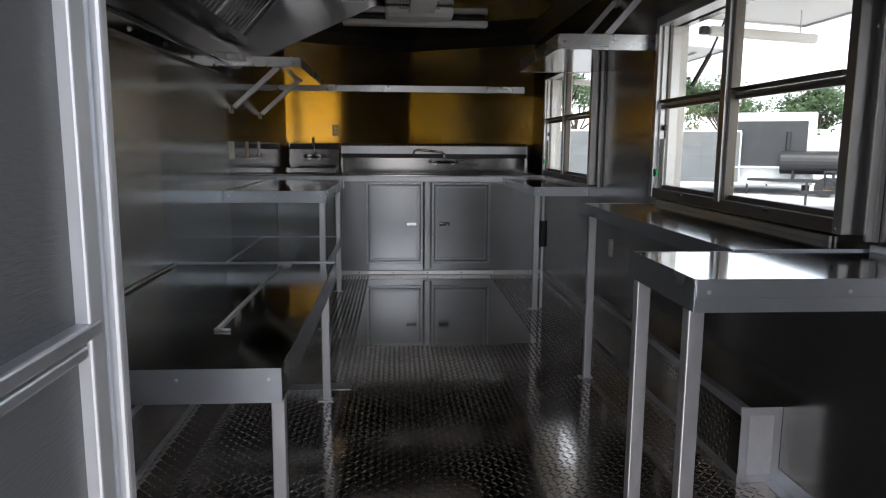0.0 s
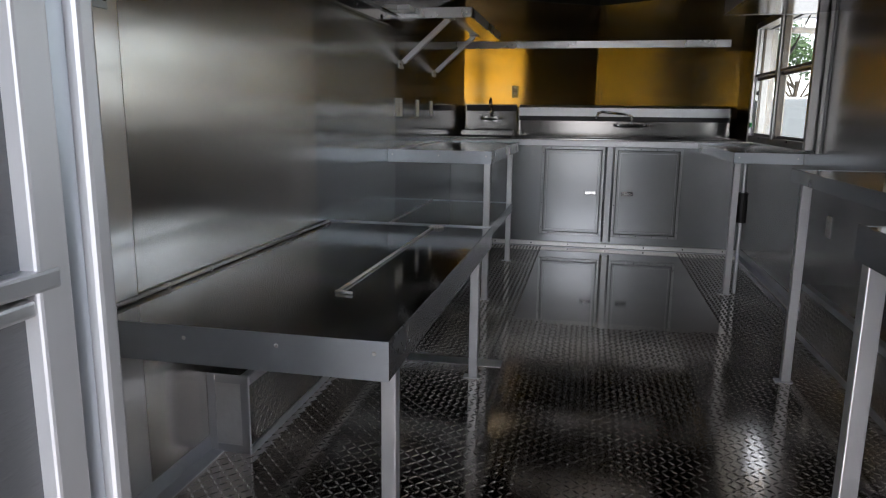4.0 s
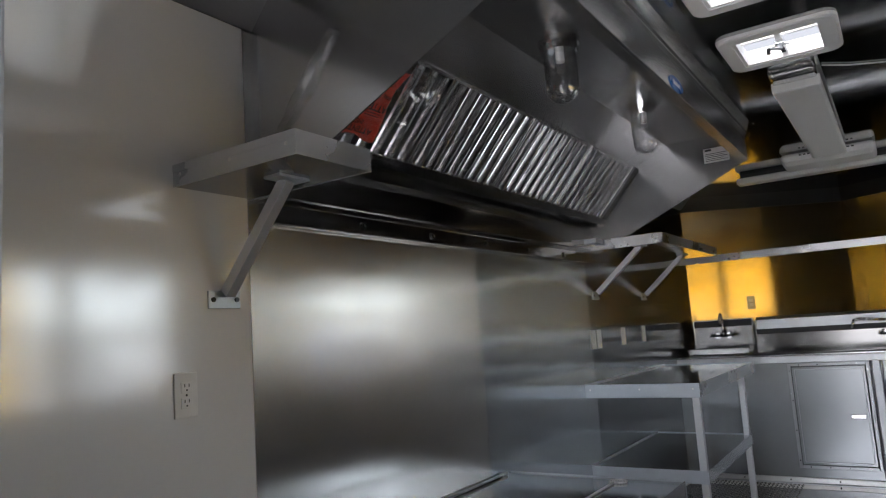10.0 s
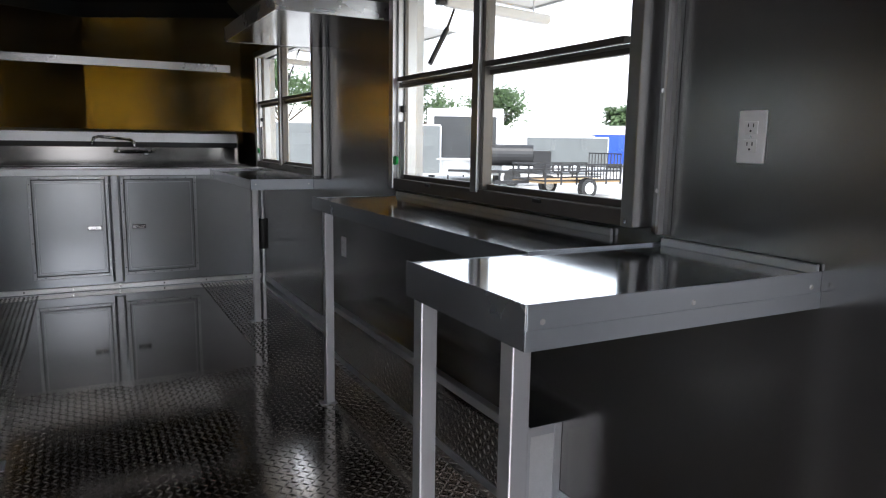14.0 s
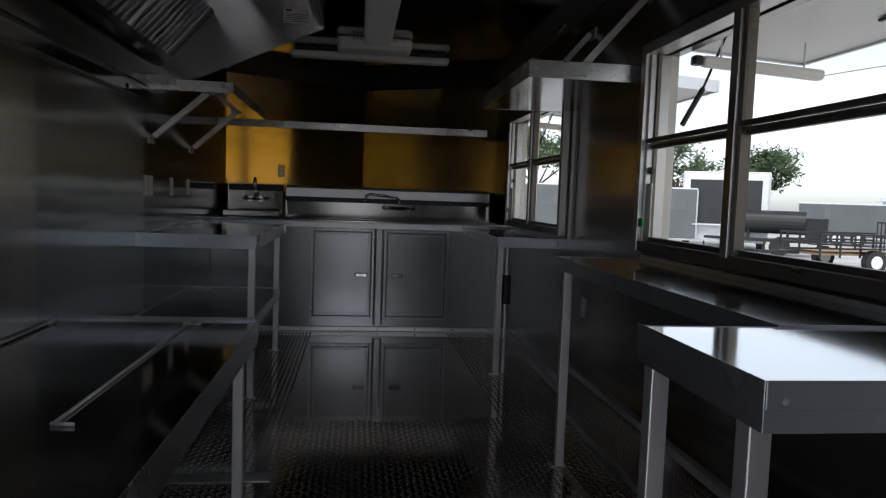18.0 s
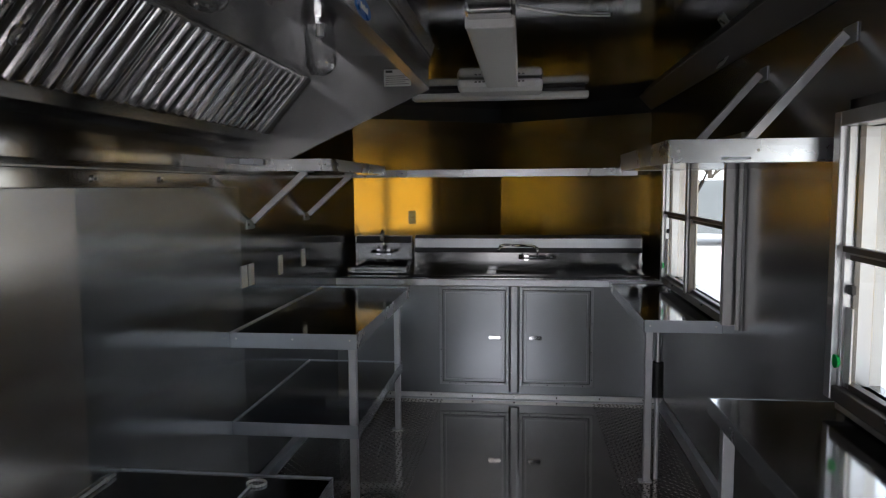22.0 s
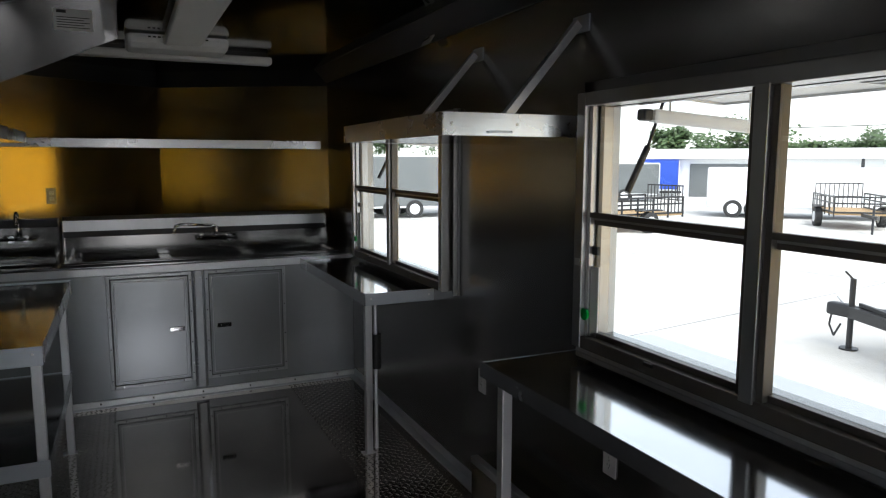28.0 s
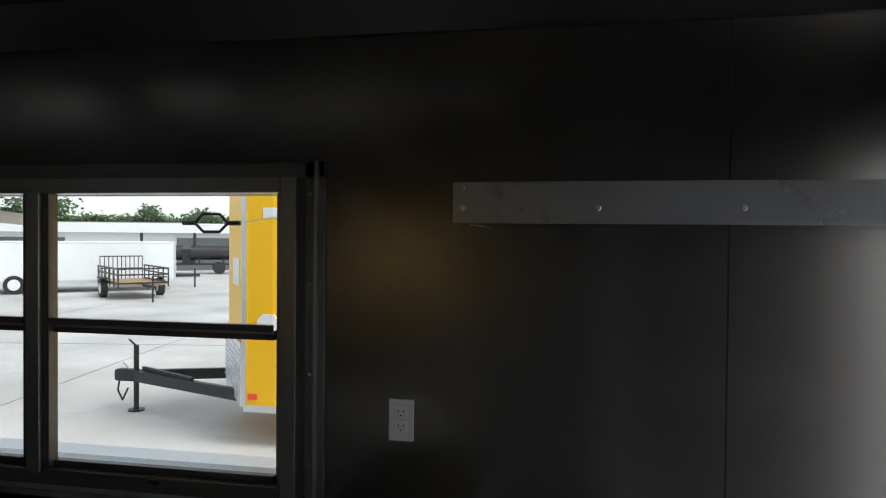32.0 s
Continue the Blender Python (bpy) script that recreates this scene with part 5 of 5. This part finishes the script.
def cargo(name, label, x, y, rot, length, width, height, mat, roof=None, back=None, wheels=(-0.45, 0.45)):
    """An enclosed trailer, its long axis along local x; the end faces +x."""
    ob = thing(name, label, "trailer", (x, y, GROUND), group="parked trailers")
    ob.rotation_euler = (0, 0, radians(rot))
    L, w = length / 2, width / 2
    part("body", B(-L, L, -w, w, 0.45, height, 0.03), mat, ob)
    part("roof", B(-L - 0.01, L + 0.01, -w - 0.01, w + 0.01, height, height + 0.06, 0.02), roof or TRAILER_WHITE, ob)
    part("bottom_rail", B(-L, L, -w - 0.01, w + 0.01, 0.38, 0.45, 0.005), FRAME, ob)
    for sx in (-1, 1):
        for sy in (-1, 1):
            part("corner_trim", B(sx * L - 0.03, sx * L + 0.03, sy * w - 0.03, sy * w + 0.03, 0.45, height, 0.01), FRAME, ob)
    n = int(length / 1.2)
    for k in range(1, n):
        part("panel_joint", B(-L + k * length / n - 0.01, -L + k * length / n + 0.01, -w - 0.006, w + 0.006, 0.45, height - 0.02), mat, ob)
    if back:
        # A near-black panel paints the shade inside the serving hatch.
        part("end_panel", B(L, L + 0.03, -w + 0.25, w - 0.25, 1.05, height - 0.25, 0.01), back, ob, "dark panel standing for the shaded serving hatch")
        part("hatch_shelf", B(L, L + 0.35, -w + 0.2, w - 0.2, 0.98, 1.03, 0.01), FRAME, ob)
    for wx in wheels:
        for sy in (-1, 1):
            bm = rod(bmesh.new(), (wx, sy * (w - 0.2), 0.34), (wx, sy * (w + 0.02), 0.34), 0.34, 20)
            t = part("wheel", bm, TYRE, ob)
            part("rim", rod(bmesh.new(), (wx, sy * (w + 0.02), 0.34), (wx, sy * (w + 0.035), 0.34), 0.20, 16), TRAILER_WHITE, t)
    part("tongue", bar(bmesh.new(), (-L - 1.2, 0, 0.5), (-L, 0, 0.5), 0.12, 0.12), BLACK_STEEL, ob)
    part("tongue_jack", rod(bmesh.new(), (-L - 1.0, 0, 0.0), (-L - 1.0, 0, 0.8), 0.035, 10), BLACK_STEEL, ob)
    return ob


cargo("cargo_trailer", "white enclosed trailer with tandem wheels", 24.5, 20.9, 132, 6.4, 2.3, 1.85, TRAILER_WHITE, wheels=(1.55, 2.28))
cargo("cargo_trailer", "white concession trailer with a dark serving hatch", 16.1, 28.1, 241, 5.0, 3.0, 2.95, TRAILER_WHITE, back=HATCH_SHADE)
cargo("cargo_trailer", "blue enclosed cargo trailer", 32.2, 37.0, 228, 4.8, 2.1, 2.2, BLUE, roof=BLUE)
cargo("cargo_trailer", "small yellow enclosed trailer", 34.0, 36.1, 226, 3.0, 1.8, 1.95, YELLOW)
cargo("cargo_trailer", "grey enclosed trailer with a white roof", 10.6, 27.8, -8, 7.0, 2.4, 2.3, GREY_PANEL)
cargo("cargo_trailer", "plain grey-green enclosed trailer", 25.5, 33.0, 140, 4.4, 2.2, 2.0, GREY_PANEL)


def utility(name, label, x, y, rot):
    mat = BLACK_STEEL
    ob = thing(name, label, "trailer", (x, y, GROUND), group="utility trailers")
    ob.rotation_euler = (0, 0, radians(rot))
    part("deck", B(-1.6, 1.6, -0.8, 0.8, 0.48, 0.54, 0.005), WOODTRIM, ob, "weathered plank deck")
    for z in (0.54, 0.82, 1.02):
        for sy in (-0.8, 0.8):
            part("side_rail", B(-1.6, 1.6, sy - 0.025, sy + 0.025, z, z + 0.05, 0.004), mat, ob)
        part("end_rail", B(-1.62, -1.57, -0.8, 0.8, z, z + 0.05, 0.004), mat, ob)
    for k in range(6):
        for sy in (-0.8, 0.8):
            part("post", B(-1.6 + k * 0.63, -1.55 + k * 0.63, sy - 0.02, sy + 0.02, 0.42, 1.05, 0.004), mat, ob)
    gate = part("ramp_gate", B(1.60, 1.64, -0.75, 0.75, 0.50, 0.54, 0.004), mat, ob, "folded mesh ramp gate")
    part("gate_bar", B(1.60, 1.64, -0.75, 0.75, 1.36, 1.40, 0.004), mat, gate)
    part("gate_bar", B(1.61, 1.63, -0.75, 0.75, 0.92, 0.95, 0.004), mat, gate)
    for k in range(11):
        part("gate_bar", B(1.605, 1.63, -0.75 + k * 0.147, -0.72 + k * 0.147, 0.54, 1.36, 0.003), MESH_GATE, gate)
    for sy in (-0.95, 0.95):
        part("fender", B(-0.45, 0.45, sy - 0.13, sy + 0.13, 0.66, 0.70, 0.01), mat, ob)
        t = part("wheel", rod(bmesh.new(), (0, sy - 0.1, 0.32), (0, sy + 0.1, 0.32), 0.32, 20), TYRE, ob)
        part("rim", rod(bmesh.new(), (0, sy - 0.112, 0.32), (0, sy + 0.112, 0.32), 0.18, 16), TRAILER_WHITE, t)
    part("tongue", bar(bmesh.new(), (-2.9, 0, 0.5), (-1.6, 0, 0.5), 0.1, 0.1), mat, ob)
    part("tongue_jack", rod(bmesh.new(), (-2.7, 0, 0.0), (-2.7, 0, 0.85), 0.035, 10), mat, ob)
    return ob


utility("utility_trailer", "black open utility trailer with mesh gate", 22.7, 17.5, 48)
utility("utility_trailer", "black open utility trailer with rails", 15.1, 19.5, 4)


def smoker(x, y, rot):
    ob = thing("barrel_smoker", "black barrel smoker on a trailer", "smoker", (x, y, GROUND), group="barrel smokers")
    ob.rotation_euler = (0, 0, radians(rot))
    part("barrel", rod(bmesh.new(), (-1.3, 0, 1.2), (1.0, 0, 1.2), 0.42, 22), BLACK_STEEL, ob)
    part("firebox", B(1.0, 1.7, -0.38, 0.38, 0.6, 1.4, 0.02), BLACK_STEEL, ob)
    part("chimney", rod(bmesh.new(), (-1.1, 0, 1.55), (-1.1, 0, 2.3), 0.08, 12), BLACK_STEEL, ob)
    part("frame", B(-1.6, 1.7, -0.5, 0.5, 0.5, 0.6, 0.01), BLACK_STEEL, ob)
    for k in (-0.9, 0.4):
        part("cradle", B(k, k + 0.08, -0.3, 0.3, 0.6, 0.9, 0.01), BLACK_STEEL, ob)
    for sy in (-0.6, 0.6):
        part("wheel", rod(bmesh.new(), (0.2, sy - 0.1, 0.33), (0.2, sy + 0.1, 0.33), 0.33, 18), TYRE, ob)
    part("tongue", bar(bmesh.new(), (-2.6, 0, 0.55), (-1.6, 0, 0.55), 0.1, 0.1), BLACK_STEEL, ob)
    part("tongue_jack", rod(bmesh.new(), (-2.4, 0, 0.0), (-2.4, 0, 0.9), 0.035, 10), BLACK_STEEL, ob)
    return ob


smoker(35.6, 24.6, -59)
smoker(36.8, 22.1, -59)
smoker(16.3, 24.9, -35)

# long low building
bld = thing("warehouse", "long low white metal warehouse", "building", (42, 32, GROUND))
bld.rotation_euler = (0, 0, radians(-52))
part("wall", B(-11, 34, -6, 6, 0, 2.35), TRAILER_WHITE, bld)
part("roof", prism(bmesh.new(), [(-6.5, 2.3), (6.5, 2.3), (0, 3.0)], 'x', -11.4, 34.4), LABEL, bld, "pale sheet metal roof")
for k in range(4):
    part("bay_door", B(-8 + k * 11, -3 + k * 11, -6.08, -6.0, 0, 2.0), GREY_PANEL, bld)

# serving hatches held open over the windows


def hatch(name, y0, y1, yz, label, strut_y):
    ob = thing(name, label, "hatch", (W + T, (y0 + y1) / 2, yz), kind="structure")
    xh, xe = W + T + 0.005, 3.28
    zh, ze = yz, yz - 0.045
    wpart("flap", prism(bmesh.new(), [(xh, zh), (xe, ze), (xe, ze + 0.05), (xh, zh + 0.05)], 'y', y0, y1), TRAILER_WHITE, ob, "white sheet flap")
    wpart("edge_trim", prism(bmesh.new(), [(xh, zh - 0.01), (xe, ze - 0.01), (xe, ze + 0.06), (xh, zh + 0.06)], 'y', y1, y1 + 0.02), FRAME, ob)
    wpart("edge_trim", prism(bmesh.new(), [(xh, zh - 0.01), (xe, ze - 0.01), (xe, ze + 0.06), (xh, zh + 0.06)], 'y', y0 - 0.02, y0), FRAME, ob)
    wpart("edge_trim", B(xe, xe + 0.02, y0 - 0.02, y1 + 0.02, ze - 0.01, ze + 0.06, 0.004), FRAME, ob)
    wpart("gas_strut", rod(bmesh.new(), (W + T + 0.015, strut_y, yz - 0.40), (W + T + 0.10, strut_y, yz - 0.24), 0.012, 10), BLACK_STEEL, ob)
    wpart("strut_rod", rod(bmesh.new(), (W + T + 0.10, strut_y, yz - 0.24), (W + T + 0.19, strut_y, yz - 0.012), 0.006, 8), BLACK_STEEL, ob)
    zb = yz - 0.135
    wpart("light_bar", bar(bmesh.new(), (W + T + 0.06, strut_y - 0.05, zb), (W + T + 0.60, strut_y - 0.07, zb - 0.035), 0.055, 0.045, 0.014), WHITE, ob)
    for k, xx in enumerate((W + T + 0.14, W + T + 0.52)):
        wpart("light_bracket", rod(bmesh.new(), (xx, strut_y - 0.06, zb + 0.012 - 0.03 * k), (xx, strut_y - 0.06, zh - 0.004 - 0.03 * k), 0.004, 8), TRAILER_WHITE, ob)
    wpart("light_end", bar(bmesh.new(), (W + T + 0.02, strut_y - 0.05, zb + 0.002), (W + T + 0.06, strut_y - 0.05, zb), 0.045, 0.04, 0.008), BLACK_STEEL, ob)
    for xx, ya, yb in ((3.08, y0 + 0.45, y1 - 0.75), (3.15, y0 + 0.25, y1 - 1.0)):
        zz = zh + (ze - zh) * (xx - xh) / (xe - xh)
        wpart("latch_bar", B(xx - 0.008, xx + 0.008, ya, yb, zz - 0.016, zz - 0.004, 0.002), FRAME, ob)
    for yy in (y0 + 0.5, y1 - 0.8):
        zz = zh + (ze - zh) * (3.12 - xh) / (xe - xh)
        wpart("latch_pad", B(3.06, 3.18, yy - 0.05, yy + 0.05, zz - 0.012, zz - 0.001, 0.003), BLACK_STEEL, ob)
    # latch handle hung on a thin wire between the light and the flap's corner
    ym, zy, xy = (y0 + y1) / 2 - 0.035, ze - 0.125, xe + 0.03
    bm = bmesh.new()
    for a, b in (((W + T + 0.60, strut_y - 0.07, zb - 0.035), (xy, ym + 0.13, zy)), ((xy, ym - 0.13, zy), (xe + 0.01, y0 + 0.06, ze - 0.004))):
        rod(bm, a, b, 0.0018, 6)
    wpart("wire", bm, TRAILER_WHITE, ob, "thin steel wire")
    bm = bmesh.new()
    for s in (-1, 1):
        chain = [(-0.075, 0.0), (-0.037, s * 0.037), (0.037, s * 0.037), (0.075, 0.0)]
        for a, b in zip(chain[:-1], chain[1:]):
            rod(bm, (xy, ym + a[0], zy + a[1]), (xy, ym + b[0], zy + b[1]), 0.0065, 8)
        rod(bm, (xy, ym + s * 0.072, zy), (xy, ym + s * 0.13, zy), 0.010, 10)
    wpart("latch_handle", bm, BLACK_STEEL, ob, "black six-sided latch handle")
    return ob


hatch("hatch_1", 2.64, 4.60, 1.905, "white serving hatch held open by a gas strut", 4.328)
hatch("hatch_2", 5.42, 7.15, 1.895, "white serving hatch held open by a gas strut", 6.95)
ledge = structure("ledge", B(W + T, W + T + 0.30, 2.75, 4.5, 0.90, 0.93, 0.004), ROD_ALU, "pale outer serving ledge below the window", "ledge")

# ---- trees ----


def tree(x, y, h, r, seed):
    rnd = random.Random(seed)
    ob = thing("tree", "leafy green tree beyond the yard", "tree", (x, y, GROUND), group="trees")
    part("trunk", rod(bmesh.new(), (0, 0, 0), (0.2, 0.1, h * 0.55), 0.22, 9, 0.12), BARK, ob)
    bm = bmesh.new()
    tips = []
    for k in range(7):
        a = rnd.uniform(0, 6.28)
        e = Vector((math.cos(a) * r * rnd.uniform(0.4, 0.9), math.sin(a) * r * rnd.uniform(0.4, 0.9), h * rnd.uniform(0.5, 0.9)))
        rod(bm, (0.15, 0.08, h * rnd.uniform(0.3, 0.5)), e, 0.09, 6, 0.03)
        tips.append(e)
    part("limbs", bm, BARK, ob)
    verts, faces = [], []
    for e in tips + [Vector((0, 0, h * 0.85))]:
        for c in range(6):
            cc = e + Vector((rnd.gauss(0, r * 0.28), rnd.gauss(0, r * 0.28), rnd.gauss(0, h * 0.08)))
            for q in range(95):
                p = cc + Vector((rnd.gauss(0, r * 0.14), rnd.gauss(0, r * 0.14), rnd.gauss(0, h * 0.05)))
                u = Vector((rnd.gauss(0, 1), rnd.gauss(0, 1), rnd.gauss(0, 1))).normalized() * rnd.uniform(0.12, 0.26)
                v = u.orthogonal().normalized() * rnd.uniform(0.06, 0.13)
                i = len(verts)
                verts += [p - u, p + v, p + u, p - v]
                faces.append((i, i + 1, i + 2, i + 3))
    me = bpy.data.meshes.new("crown")
    me.from_pydata([tuple(v) for v in verts], [], faces)
    me.materials.append(LEAF)
    cr = new("crown", me)
    cr.parent = ob
    return ob


rt_rng = random.Random(5)
for k in range(15):
    a = radians(8 + k * 5.6)
    d = rt_rng.uniform(52, 66)
    tall = 8 + k * 5.6 > 58
    h, r = (rt_rng.uniform(6.4, 7.8) if tall else rt_rng.uniform(3.8, 4.8)), rt_rng.uniform(2.8, 4.2)
    if k != 8:
        tree(1 + d * math.cos(a), 2 + d * math.sin(a), h, r * (0.4 if k == 7 else 1), 100 + k)

# ---- floor lugs ----


def lugs(name, origin, eu, ev, nu, nv, pitch, skip=None):
    """Raised diagonal lugs of tread plate on a plane, two directions alternating."""
    eu, ev = Vector(eu), Vector(ev)
    en = eu.cross(ev)
    o = Vector(origin)
    verts, faces = [], []
    for i in range(nu):
        for j in range(nv):
            cu, cv = (i + 0.5) * pitch, (j + 0.5) * pitch
            if skip and skip(cu, cv):
                continue
            s = 1 if (i + j) % 2 else -1
            a = (eu + ev * s).normalized()
            b = (ev - eu * s).normalized()
            c = o + eu * cu + ev * cv
            n = len(verts)
            L, w, h = pitch * 0.60, pitch * 0.17, 0.0021
            for p in (c - a * L, c - b * w, c + a * L, c + b * w, c - a * L * 0.55 + en * h, c - b * w * 0.3 + en * h * 1.2, c + a * L * 0.55 + en * h, c + b * w * 0.3 + en * h * 1.2):
                verts.append(tuple(p))
            for q in ((0, 1, 5, 4), (1, 2, 6, 5), (2, 3, 7, 6), (3, 0, 4, 7), (4, 5, 6, 7)):
                faces.append(tuple(n + k for k in q))
    me = bpy.data.meshes.new(name)
    me.from_pydata(verts, [], faces)
    me.materials.append(LUG)
    return new(name, me)


P = 0.028
wpart("joint_strip", B(0.06, 0.86, 4.22, 4.31, 0.0, 0.0026, 0.001), BRIGHT_PLATE, floor, "smooth bright joint strip across the floor")


def worn_smooth(u, v):
    """The middle of the front floor is plain sheet."""
    x, y = u + 0.055, v + YR + 0.03
    return y > 4.95 + 0.10 * abs(x - 1.4) and 0.84 < x < 1.96


ob = lugs("floor_lugs", (0.055, YR + 0.03, 0.0), (1, 0, 0), (0, 1, 0), int(2.35 / P), int((7.25 - YR) / P), P, worn_smooth)
ob.parent = floor
tagged(ob, "raised diamond lugs of the tread plate", kind="stuff")
ob = lugs("housing_lugs", (0.1505, 3.25, 0.035), (0, 1, 0), (0, 0, 1), int(1.75 / 0.026), 8, 0.026)
tagged(ob, "raised lugs on the wheel housing", "tread plate", kind="stuff")
ob = lugs("housing_lugs", (W - 0.1505, 5.0, 0.035), (0, -1, 0), (0, 0, 1), int(1.75 / 0.026), 8, 0.026)
tagged(ob, "raised lugs on the wheel housing", "tread plate", kind="stuff")
